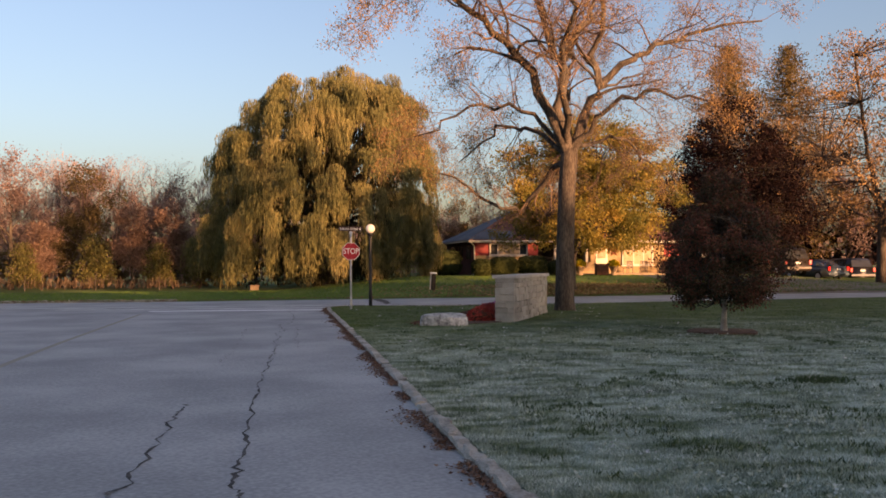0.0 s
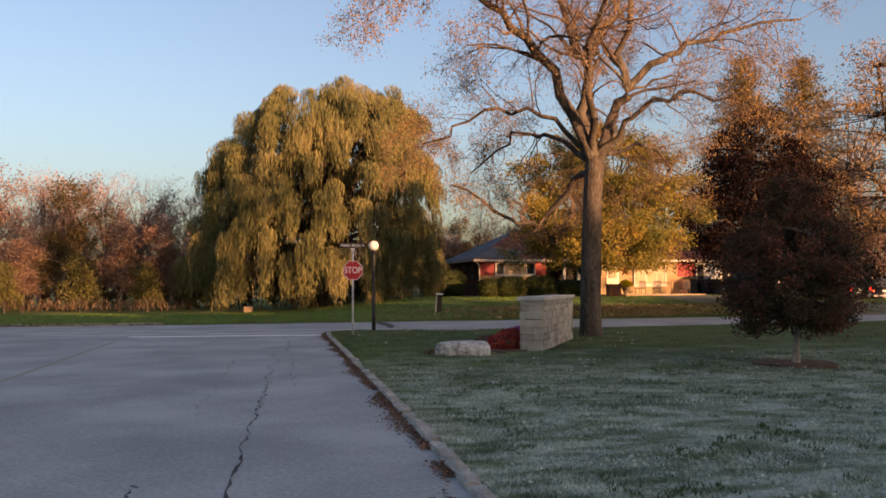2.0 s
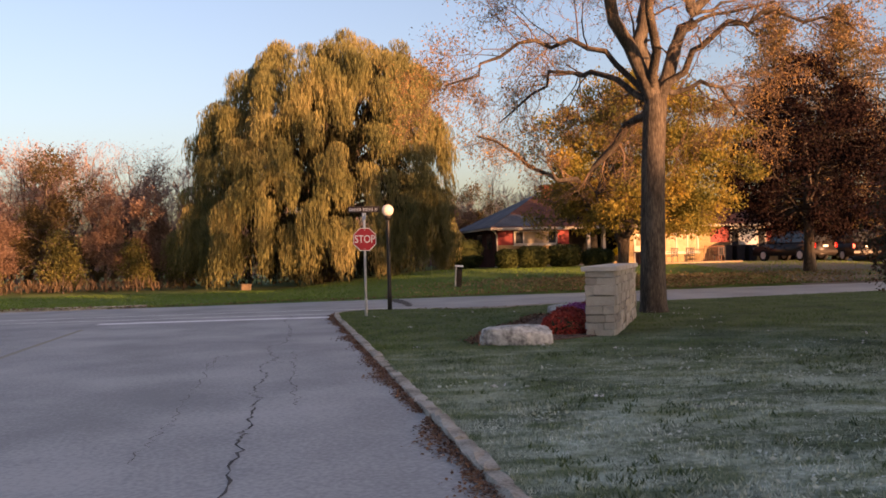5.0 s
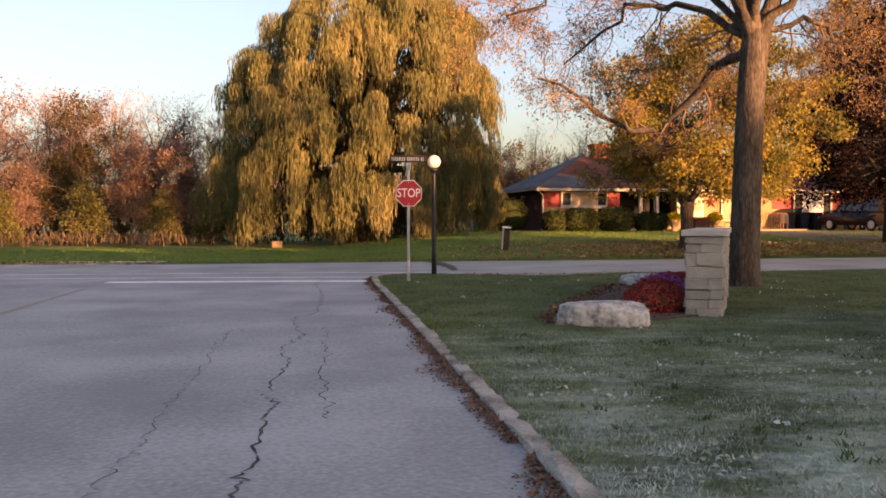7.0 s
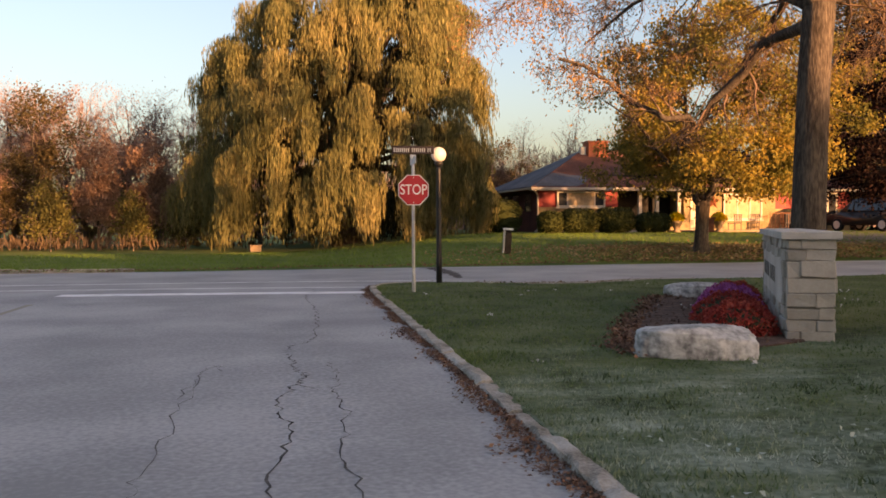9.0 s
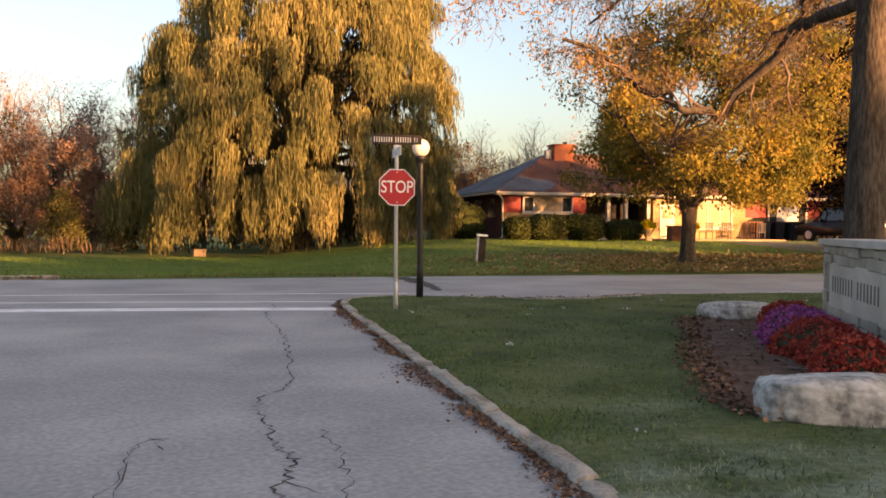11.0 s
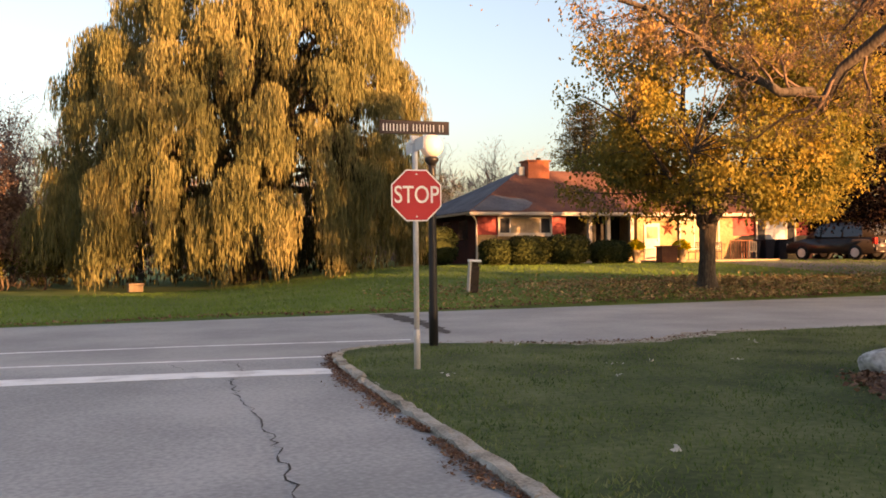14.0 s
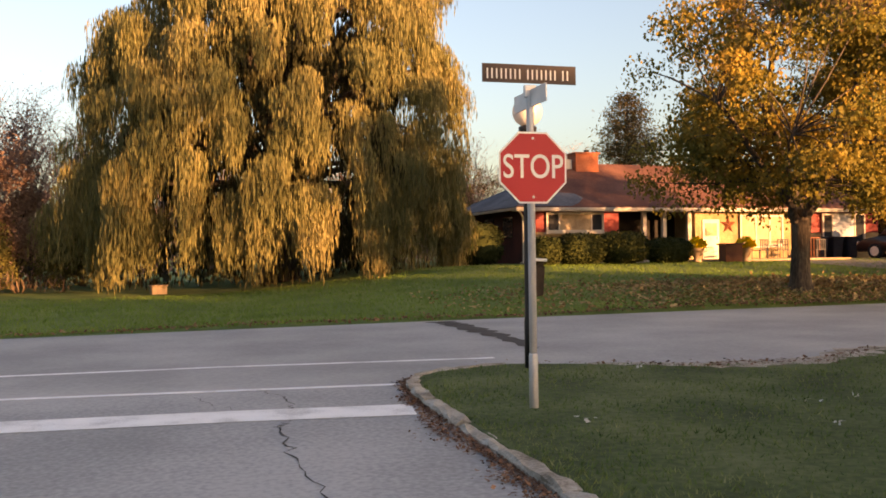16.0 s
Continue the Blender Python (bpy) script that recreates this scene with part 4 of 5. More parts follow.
    tips = np.array([p for p in tips if p[2] > 3.0])
    r = np.linalg.norm(tips[:, :2], axis=1)
    tips = tips[rng.uniform(0, 1, len(tips)) < np.clip((r - 2.2) / 4.2, 0.03, 1) * np.where(tips[:, 0] < 0, 1.0, 0.6) * np.where((tips[:, 2] < 6.0) & (tips[:, 1] > 1.2), 0.3, 1.0)]
    P = np.repeat(tips, 3, 0)
    P = P + rng.normal(size=P.shape) * 0.14
    mesh_object("crown", *leaf_cards(P, 0.07, rng, 0.3, 2.2), M_OAKLEAF, ob)


honey_locust()

# ---- other trees ----
def gz(x, y):
    return float(ground_height(x, y))


crown_tree("maple", (15.4, 40.4, gz(15.4, 40.4)), "broad maple with yellow-green and orange leaves", 41,
           ([(0, 0, -0.2), (-0.02, 0, 0.3), (0.0, 0, 0.9), (0.03, 0, 1.75)], [0.36, 0.25, 0.22, 0.25]),
           [([(-0.05, 0, 1.6), (-0.6, -0.2, 2.25), (-1.6, -0.5, 3.1), (-2.9, -0.8, 4.4)], 0.13), ([(0.05, 0, 1.6), (0.45, -0.3, 2.5), (0.95, -0.5, 3.6), (1.2, -0.7, 5.6)], 0.17),
            ([(0.05, 0, 1.7), (-0.15, 0.3, 3.0), (-0.4, 0.5, 4.6), (-0.2, 0.6, 7.2)], 0.15), ([(0.5, -0.25, 2.5), (1.4, 0.2, 3.0), (2.6, 0.5, 3.4), (4.3, 0.6, 4.4)], 0.1), ([(0.0, 0.05, 1.6), (0.3, 0.9, 3.0), (0.6, 1.9, 4.4)], 0.11),
            ([(-0.4, -0.1, 2.1), (-1.4, -1.2, 2.8), (-2.0, -2.2, 3.4)], 0.08), ([(0.6, -0.3, 2.9), (1.8, -1.5, 4.2), (2.8, -2.2, 5.4)], 0.08)],
           [(2.1, 2.7), (2.7, 3.5), (3.8, 4.0), (5.2, 4.1), (6.8, 3.5), (7.9, 2.4), (8.7, 0.8)], 310, M_MAPLE, 235, 0.105, 0.38, droop=0.35, inner=0.5, sway=0.28, off=(0.7, 0.0))
crown_tree("copper_beech", (25.3, 42.2, gz(25.3, 42.2)), "copper-leaved tree beside the driveway, coloured darker for its shade", 42,
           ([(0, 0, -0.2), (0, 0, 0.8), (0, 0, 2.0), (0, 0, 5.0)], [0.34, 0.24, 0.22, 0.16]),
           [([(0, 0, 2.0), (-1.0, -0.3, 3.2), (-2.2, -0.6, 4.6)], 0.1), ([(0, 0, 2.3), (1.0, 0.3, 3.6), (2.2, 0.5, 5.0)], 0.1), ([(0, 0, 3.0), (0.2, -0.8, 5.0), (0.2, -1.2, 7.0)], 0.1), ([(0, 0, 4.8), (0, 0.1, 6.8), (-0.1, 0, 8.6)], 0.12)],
           [(1.7, 2.4), (2.6, 3.7), (4.2, 4.0), (6.0, 3.5), (7.8, 2.5), (9.2, 1.2), (9.8, 0.3)], 320, M_BEECHSHADE, 150, 0.12, 0.42, inner=0.5)
crown_tree("small_ornamental_tree", (9.8, 16.75, 0.0), "small dense tree with dark red and green leaves", 43,
           ([(0, 0, -0.1), (0.0, 0, 0.25), (0.02, 0, 0.6), (0.0, 0, 1.6)], [0.085, 0.062, 0.05, 0.03]),
           [([(0, 0, 0.5), (-0.3, -0.1, 0.9), (-0.7, -0.2, 1.4)], 0.03), ([(0, 0, 0.55), (0.35, 0.1, 1.0), (0.75, 0.2, 1.6)], 0.03), ([(0, 0, 0.8), (0.1, -0.35, 1.5), (0.2, -0.5, 2.2)], 0.025), ([(0, 0, 1.4), (0.1, 0.1, 2.2), (0.25, 0.1, 3.0)], 0.03)],
           [(0.6, 0.75), (1.0, 1.15), (1.5, 1.32), (2.0, 1.18), (2.5, 0.85), (3.0, 0.45), (3.45, 0.1)], 260, M_SMALLTREE, 150, 0.05, 0.15, bark=M_PALEBARK, inner=0.6)
for seed_, at_ in ((44, (38.0, 46.5, gz(38.0, 46.5))), (45, (45.5, 40.5, 0.05))):
    crown_tree("rusty_tree", at_, "tall spreading tree with rusty brown leaves", seed_,
               ([(0, 0, -0.2), (0, 0, 1.0), (0.05, 0, 2.6), (0.1, 0, 4.5)], [0.46, 0.34, 0.32, 0.3]),
               [([(0.1, 0, 4.2), (-1.4, -0.5, 6.0), (-3.2, -1.0, 7.4), (-5.0, -1.4, 7.6)], 0.16), ([(0.1, 0, 4.4), (1.4, 0.2, 6.6), (2.4, 0.3, 9.4), (3.0, 0.2, 12.5)], 0.18), ([(0.1, 0, 4.4), (-0.4, 0.3, 7.0), (-0.8, 0.4, 10.0), (-1.4, 0.5, 14.0)], 0.19),
                ([(0.1, 0, 4.3), (0.6, -1.6, 6.2), (1.0, -3.2, 7.6)], 0.14), ([(0.1, 0, 3.6), (-1.6, 0.3, 4.4), (-3.6, 0.3, 4.8), (-5.4, 0.2, 4.3)], 0.1), ([(0.1, 0, 4.4), (0.3, 1.8, 6.4), (0.4, 3.4, 8.0)], 0.14)],
               [(3.4, 4.2), (4.6, 5.8), (7.0, 6.6), (10.0, 6.2), (13.0, 4.6), (15.5, 2.0)], 480, M_BROWNTREE, 64, 0.13, 0.46, droop=0.5, inner=0.7, sway=0.3)


def conifer(at, height, radius, seed):
    rng = np.random.default_rng(seed)
    ob = thing("bronze_conifer", pose(*at), "tall conifer with soft bronze-green needles", "tree", group="conifers behind the house")
    lines = [(np.array([(0, 0, -0.2), (0.05, 0, height * 0.5), (0, 0, height)]), np.array([0.28, 0.18, 0.03]))]
    P = []
    z = 2.0
    while z < height - 0.3:
        ln = radius * (1 - (z / height) ** 3.5) * rng.uniform(0.65, 1.15) + 0.3
        for a in np.arange(5) * 1.257 + rng.uniform(0, 6):
            a += rng.normal() * 0.25
            tipz = z + ln * rng.uniform(-0.1, 0.35)
            pts = spline([(0, 0, z), (math.cos(a) * ln * 0.5, math.sin(a) * ln * 0.5, z + 0.1), (math.cos(a) * ln, math.sin(a) * ln, tipz)], 7)
            lines.append((pts, np.linspace(0.05, 0.012, 7)))
            m = int(190 * ln / radius) + 50
            t = rng.uniform(0.15, 1, m)
            q = np.stack([np.interp(t, np.linspace(0, 1, 7), pts[:, c]) for c in range(3)], 1)
            P.append(q + rng.normal(size=(m, 3)) * (0.32, 0.32, 0.2))
        z += rng.uniform(0.4, 0.6)
    mesh_object("trunk", *tubes(lines, 6), M_BARK, ob, smooth=True)
    mesh_object("crown", *leaf_cards(np.vstack(P), 0.25, rng, 0.15, 4.0), M_CONIFER, ob)


conifer((36.0, 60.5, 0.2), 18.3, 3.5, 46)
conifer((41.2, 60.5, 0.1), 18.6, 3.9, 47)
conifer((31.0, 76.0, 0.8), 11.5, 2.6, 48)

BARE = {"kids": [11, 6, 5], "up": [0.2, 0.1, 0.06], "angle": 0.6, "wiggle": 0.12}
protos = [
    tree("pink_tree", (-14.8, 60.0, 0), "autumn tree with pinkish brown leaves", 51, 8.3, 4.0, M_PINKTREE, M_BARK, 6, 0.13, {"kids": [10, 6, 4]}, 0.16, 0.12, twig=M_PINKTWIG, scatter=0.22),
    tree("olive_tree", (-10.6, 60.5, 0), "rounded tree with olive brown leaves", 52, 7.2, 3.1, M_OLIVETREE, M_BARK, 7, 0.14, {"kids": [10, 6, 4]}, 0.14, 0.1, twig=M_PINKTWIG, scatter=0.2),
    tree("coral_tree", (-7.4, 59.0, 0), "small tree with coral orange leaves", 53, 4.8, 2.2, M_CORALTREE, M_BARK, 7, 0.12, {"kids": [9, 6, 4]}, 0.09, 0.1, twig=M_PINKTWIG, scatter=0.18),
    tree("bare_tree", (-7.0, 68.0, 0), "tall bare tree with pale pinkish twigs", 54, 8.4, 4.2, M_PINKTREE, M_BARK, 1, 0.08, BARE, 0.14, 0.15, twig=M_PINKTWIG, scatter=0.3),
    tree("shrub", (-9.4, 57.8, 0), "yellow-green shrub at the wood's edge", 55, 2.9, 1.5, M_SHRUB, M_BARK, 5, 0.13, {"kids": [12, 6, 3], "up": [0.3, 0.1, 0.05]}, 0.05, 0.02, twig=M_PINKTWIG, scatter=0.2),
]
rng = np.random.default_rng(60)
PLACES = [
    (0, -18.5, 61.0, 1.05), (0, -23.5, 60.0, 1.0), (1, -20.5, 63.5, 1.1), (2, -4.9, 59.2, 0.95), (2, -12.6, 58.2, 0.8), (2, -17.0, 58.5, 0.9), (3, -11.0, 69.0, 1.0), (3, -3.5, 70.0, 0.95),
    (3, -15.0, 70.0, 1.05), (3, -20.0, 72.0, 1.1), (3, 0.5, 71.0, 0.9), (0, -28.5, 62.0, 1.05), (4, -13.4, 57.4, 0.8), (4, -5.6, 57.8, 0.8), (4, -3.2, 58.6, 0.9),
    (1, -2.0, 64.0, 0.85), (3, 21.0, 80.0, 0.95), (3, 26.0, 82.0, 0.95), (3, 16.0, 78.0, 0.8), (1, 13.0, 72.0, 0.85), (1, 17.5, 73.0, 0.8), (3, 11.5, 76.0, 0.8),
    (1, 40.0, 62.0, 1.2), (0, 46.0, 60.0, 1.3), (1, 52.0, 52.0, 1.3), (3, 31.0, 85.0, 1.0), (3, 36.0, 84.0, 1.0), (1, 53.0, 47.0, 1.0), (2, 34.5, 63.5, 0.9), (2, 13.0, 62.5, 0.75), (2, 15.0, 66.0, 0.8), (3, -9.0, 64.5, 1.0), (3, -5.2, 65.0, 0.98), (3, -13.0, 65.5, 0.95), (0, -6.8, 63.0, 0.85), (0, -11.8, 64.0, 0.95),
]
for k, x, y, s in PLACES:
    copy_thing(protos[k], pose(x, y, gz(x, min(y, 70)), 0, 0, rng.uniform(0, 360)) @ Matrix.Scale(s * rng.uniform(0.93, 1.07), 4))

# tall dry grass along the wood's edge and under the willow
n = 2200
rx = rng.uniform(-30, -3.0, n)
ry = 57.6 + rng.normal(size=n) * 0.9 + 0.5 * np.sin(rx * 1.3) + np.where(rx > -3, 1.5, 0)
v, f = leaf_cards(np.stack([rx, ry, rng.uniform(0.0, 0.35, n) * 1.3], 1), 0.42, rng, -0.8, 9.0)
tagged(mesh_object("dry_reeds", v, f, M_REED), "dry brown reeds and weeds before the wood", "reeds", kind="stuff")


def wood_belt(name, x0, x1, y, h, seed, mat, label, depth=4.0, dense=24, size=0.9, uneven=1.0):
    """A belt of distant wood as one mass of leaf clumps with an uneven top."""
    rng = np.random.default_rng(seed)
    n = int((x1 - x0) * h * dense)
    x = rng.uniform(x0, x1, n)
    top = h * (0.8 + uneven * (0.15 * np.sin(x * 0.31 + seed) + 0.1 * np.sin(x * 0.83 + 2 * seed) + 0.06 * np.sin(x * 2.1)))
    z = top * rng.uniform(0, 1, n) ** 0.8
    yy = y + rng.normal(size=n) * depth * 0.4
    return tagged(mesh_object(name, *leaf_cards(np.stack([x, yy, z], 1), size, rng, 0.1, 1.4), mat), label, "wood", kind="stuff")


wood_belt("wood_belt", -90, 130, 100.0, 7.0, 3, M_PINKTREE, "distant belt of leafless pinkish wood", dense=5)
wood_belt("wood_belt", -60, 12, 66.0, 3.6, 4, M_OLIVETREE, "dense brown undergrowth in the wood", dense=14, size=0.5)
wood_belt("wood_belt", 30, 110, 63.0, 6.0, 5, M_BEECHSHADE, "dark undergrowth behind the driveway", dense=9, size=0.7)
# unseen wood added behind the walker to keep the low sun off the road
# the short taller stretch is there to shade the tall tree's trunk
for x0_, x1_, h_ in ((-60, 49.5, 15.3), (49.3, 51.2, 15.8), (51.0, 150, 14.7)):
    wood_belt("wood_belt", x0_, x1_, -46.0, h_, int(h_ * 10), M_OLIVETREE, "unseen wood added behind the side road to block the sun", dense=60, size=1.3, uneven=0.22)


def twig_belt(x0, x1, y, h, seed, label):
    """Leafless wood far back: a haze of upright twigs."""
    rng = np.random.default_rng(seed)
    n = int((x1 - x0) * h * 60)
    x = rng.uniform(x0, x1, n)
    top = h * (0.82 + 0.1 * np.sin(x * 0.6 + seed) + 0.07 * np.sin(x * 1.7) + 0.05 * np.sin(x * 4.1))
    z = top * rng.uniform(0, 1, n) ** 0.7
    v, f = leaf_cards(np.stack([x, y + rng.normal(size=n) * 1.5, z], 1), 0.75, rng, -0.35, 14.0)
    tagged(mesh_object("twig_belt", v, f, M_PINKTWIG), label, "wood", kind="stuff")


twig_belt(-45, 4, 73.0, 9.3, 3, "haze of pinkish leafless twigs behind the trees")
twig_belt(9, 34, 84.0, 8.0, 5, "haze of pinkish leafless twigs behind the house")

# ---- stone sign wall ----
def stone_sign():
    ob = thing("stone_sign_wall", pose(6.09, 21.38, -0.03, 0, 0, -29.3), "low pale limestone sign wall with a slab cap", "sign wall")
    # local: y along the wall, x across it to the right
    W, LEN, H = 0.5, 4.76, 1.14
    rng = np.random.default_rng(71)
    part("core", box(0.02, W - 0.02, 0.02, LEN - 0.02, -0.1, H - 0.005), M_MORTAR, ob)
    cap = box(-0.06, W + 0.06, -0.06, LEN + 0.06, H, H + 0.085, 0.012)
    part("cap_stone", cap, M_CAP, ob, "smooth pale capping slab")
    rows, z = [], -0.06
    while z < H - 0.02:
        h = min(rng.choice([0.09, 0.13, 0.16, 0.19]), H - z)
        if H - z - h < 0.06:
            h = H - z
        rows.append((z, z + h))
        z += h

    def stone(x0, x1, y0, y1, z0, z1):
        bm = box(x0, x1, y0, y1, z0, z1)
        for v in bm.verts:
            v.co += Vector(rng.normal(size=3) * 0.009)
        bmesh.ops.bevel(bm, geom=bm.edges[:], offset=0.009, segments=1, affect="EDGES")
        part("stone", bm, M_STONE, ob)

    for z0, z1 in rows:
        g = 0.003
        # end faces
        for side in (0, 1):
            cuts = [0.0] + sorted(rng.choice([[0.2], [0.3], [0.15, 0.34], [0.25]][int(rng.integers(4))], 1, replace=False)) * int(rng.uniform() < 0.75) + [W]
            for a, b in zip(cuts, cuts[1:]):
                p = rng.uniform(0, 0.03)
                y0, y1 = (-p, 0.12) if side == 0 else (LEN - 0.12, LEN + p)
                stone(a + g, b - g, y0, y1, z0 + g, z1 - g)
        for side in (0, 1):
            y = 0.125
            while y < LEN - 0.13:
                ln = min(rng.uniform(0.22, 0.6), LEN - 0.125 - y)
                if LEN - 0.125 - y - ln < 0.12:
                    ln = LEN - 0.125 - y
                if side == 0 and z0 > 0.3 and z1 < 0.95 and y + ln > 0.5 and y < LEN - 0.5:
                    y += ln
                    continue
                p = rng.uniform(0, 0.03)
                x0, x1 = (-p, 0.1) if side == 0 else (W - 0.1, W + p)
                stone(x0, x1, y + g, y + ln - g, z0 + g, z1 - g)
                y += ln
    part("name_panel", box(-0.012, 0.1, 0.5, LEN - 0.5, 0.36, 0.92, 0.008), M_CAP, ob, "smooth inset limestone panel")
    # carved words as plain upright bars
    y = LEN - 0.72
    for word in (8, 7):
        for k in range(word):
            part("letter_bar", box(-0.017, -0.008, y - 0.05, y, 0.56, 0.76), M_LETTER, ob, "dark carved bar")
            y -= 0.155
        y -= 0.16


stone_sign()


def boulder(at, size, seed, turn, label):
    """A flat-topped field stone: a squared ellipsoid with broken facets and small pits."""
    rng = np.random.default_rng(seed)
    bm = bmesh.new()
    bmesh.ops.create_icosphere(bm, subdivisions=5, radius=1)
    chips = [(Vector(unit(rng.normal(size=3) * (1, 1, 0.6))), rng.uniform(0.80, 0.95)) for k in range(9)]
    for v in bm.verts:
        c = v.co.normalized()
        q = Vector([math.copysign(abs(a) ** p, a) for a, p in zip(c, (0.62, 0.62, 0.5))])
        for d, lim in chips:
            over = q.dot(d) - lim * 1.12
            if over > 0:
                q -= d * over * 0.85
        k = 1 + 0.09 * noise.noise(c * 1.7 + Vector((seed, 0, 0))) + 0.045 * noise.noise(c * 4.5 + Vector((0, seed, 0))) + 0.02 * noise.noise(c * 12)
        v.co = Vector((q.x * k * size[0] / 2, q.y * k * size[1] / 2, q.z * k * size[2] / 2))
    ob = part("boulder", bm, M_BOULDER, smooth=True)
    ob.matrix_world = pose(at[0], at[1], at[2], 0, 0, turn)
    tagged(ob, label, "boulder", group="boulders round the flower bed")


boulder((4.58, 20.6, 0.09), (1.2, 0.56, 0.42), 3, -26, "long pale mottled boulder at the bed's near end")
boulder((7.85, 26.62, 0.08), (1.1, 0.45, 0.36), 7, -14, "grey mottled boulder at the bed's far end")
tagged(part("flower_bed", prism(BED, -0.05, LAWN_Z + 0.02), M_SOIL), "dark brown mulched bed beside the stone sign", "flower bed", kind="structure")
rng = np.random.default_rng(77)
n = 1500
q = np.array([BED[i % len(BED)] for i in range(len(BED) + 1)], float)
seg = rng.integers(0, 7, n)
tt = rng.uniform(0, 1, n)[:, None]
p = q[seg] * (1 - tt) + q[seg + 1] * tt + rng.normal(size=(n, 2)) * 0.09
tagged(mesh_object("bed_leaves", *leaf_cards(np.c_[p, np.full(n, LAWN_Z + 0.04)], 0.06, rng, flat=0.7), M_LITTER), "brown leaves drifted round the flower bed", "leaves", kind="stuff")


n = 2600
cx, cy = rng.uniform(4.0, 8.6, n), rng.uniform(20.8, 26.6, n)
inb = in_bed(cx, cy)
tagged(mesh_object("mulch_chips", *leaf_cards(np.stack([cx[inb], cy[inb], np.full(inb.sum(), LAWN_Z + 0.022)], 1), 0.055, rng, flat=0.5, aspect=2.5), M_SOIL), "dark bark chips covering the flower bed", "mulch", kind="stuff")


def mum(at, r, mat, label, seed):
    rng = np.random.default_rng(seed)
    ob = thing("chrysanthemum", pose(*at), label, "flower", group="chrysanthemums along the sign")
    v = rng.normal(size=(3000, 3))
    v[:, 2] = np.abs(v[:, 2]) * 0.9
    v /= np.linalg.norm(v, axis=1)[:, None]
    v *= (r * (1 + 0.08 * np.sin(v[:, 0] * 9 + seed) * np.cos(v[:, 1] * 8)) * rng.uniform(0.9, 1.03, 3000))[:, None]
    v[:, 2] *= 0.82
    mesh_object("blossoms", *leaf_cards(v, 0.036, rng, 0, 1.1), mat, ob)
    dome = lathe([(r * 0.85, 0), (r * 0.93, r * 0.25), (r * 0.75, r * 0.5), (r * 0.4, r * 0.68), (0.02, r * 0.72)], 14)
    part("foliage", dome, M_MUMLEAF, ob, "dark green foliage")


wall_dir = np.array((0.489, 0.872))
wall_nrm = np.array((-0.872, 0.489))
for k, (s, mat) in enumerate([(0.4, M_MUMRED), (1.05, M_MUMRED), (1.7, M_MUMRED), (2.35, M_MUMPURPLE), (3.05, M_MUMPURPLE), (3.8, M_MUMRED), (4.5, M_MUMRED)]):
    c = np.array((6.09, 21.38)) + wall_dir * s + wall_nrm * (0.46 + 0.1 * (k in (2, 3, 4)))
    mum((c[0], c[1], LAWN_Z + 0.02), 0.40 + 0.06 * (k in (2, 3, 4)), mat, "mounded %s chrysanthemum in bloom" % ("deep red" if mat == M_MUMRED else "purple"), 80 + k)


# ---- stop sign ----
def text_mesh(name, body, size, mat, parent, m, extrude=0.002, squeeze=1.0):
    cu = bpy.data.curves.new(name, "FONT")
    cu.body, cu.size, cu.extrude, cu.align_x, cu.align_y = body, size, extrude, "CENTER", "CENTER"
    cu.offset = 0.0015
    tmp = bpy.data.objects.new("tmp", cu)
    me = bpy.data.meshes.new_from_object(tmp)
    bpy.data.objects.remove(tmp)
    me.materials.clear()
    me.materials.append(mat)
    ob = new(name, me)
    ob.parent = parent
    ob.matrix_basis = m @ Matrix.Diagonal((squeeze, 1, 1, 1))
    return ob


def octagon(r, y0, y1, mat, name, parent, cz, label=""):
    bm = bmesh.new()
    c = r / math.cos(math.pi / 8)
    a = [(c * math.cos(math.pi / 8 + k * math.pi / 4), c * math.sin(math.pi / 8 + k * math.pi / 4) + cz) for k in range(8)]
    f = [bm.verts.new((x, y0, z)) for x, z in a]
    b = [bm.verts.new((x, y1, z)) for x, z in a]
    bm.faces.new(f)
    bm.faces.new(list(reversed(b)))
    for i in range(8):
        bm.faces.new((f[i], b[i], b[(i + 1) % 8], f[(i + 1) % 8]))
    bmesh.ops.recalc_face_normals(bm, faces=bm.faces)
    return part(name, bm, mat, parent, label)


sign = thing("stop_sign", pose(3.30, 29.1, 0, 0, 0, -3), "red octagonal stop sign on a galvanised post", "road sign")
part("post", lathe([(0.031, -0.3), (0.031, 2.5), (0.028, 2.51)], 14), M_STEEL, sign, "grey galvanised steel post", True)
part("post_sleeve", lathe([(0.037, -0.1), (0.037, 0.42), (0.033, 0.44)], 14), M_STEEL, sign, "pale lower sleeve", True)
octagon(0.287, -0.050, -0.046, M_WHITE, "border", sign, 1.93, "white reflective border")
octagon(0.272, -0.053, -0.0505, M_RED, "face", sign, 1.93, "red reflective face")
text_mesh("lettering", "STOP", 0.27, M_WHITE, sign, pose(0, -0.055, 1.93, 90, 0, 0), squeeze=0.80)
for dz in (-0.235, 0.235):
    bolt = lathe([(0.011, 0), (0.011, 0.006), (0.006, 0.009)], 8)
    b_ = part("bolt", bolt, M_ALU, sign)
    b_.matrix_basis = pose(0, -0.053, 1.93 + dz, 90, 0, 0)
part("bracket", box(-0.035, 0.035, -0.047, 0.0, 1.75, 1.79, 0.004), M_STEEL, sign)
part("bracket", box(-0.035, 0.035, -0.047, 0.0, 2.07, 2.11, 0.004), M_STEEL, sign)
plate = part("name_plate_clamp", box(-0.05, 0.05, -0.022, 0.022, 2.5, 2.6, 0.008), M_ALU, sign, "aluminium clamp")
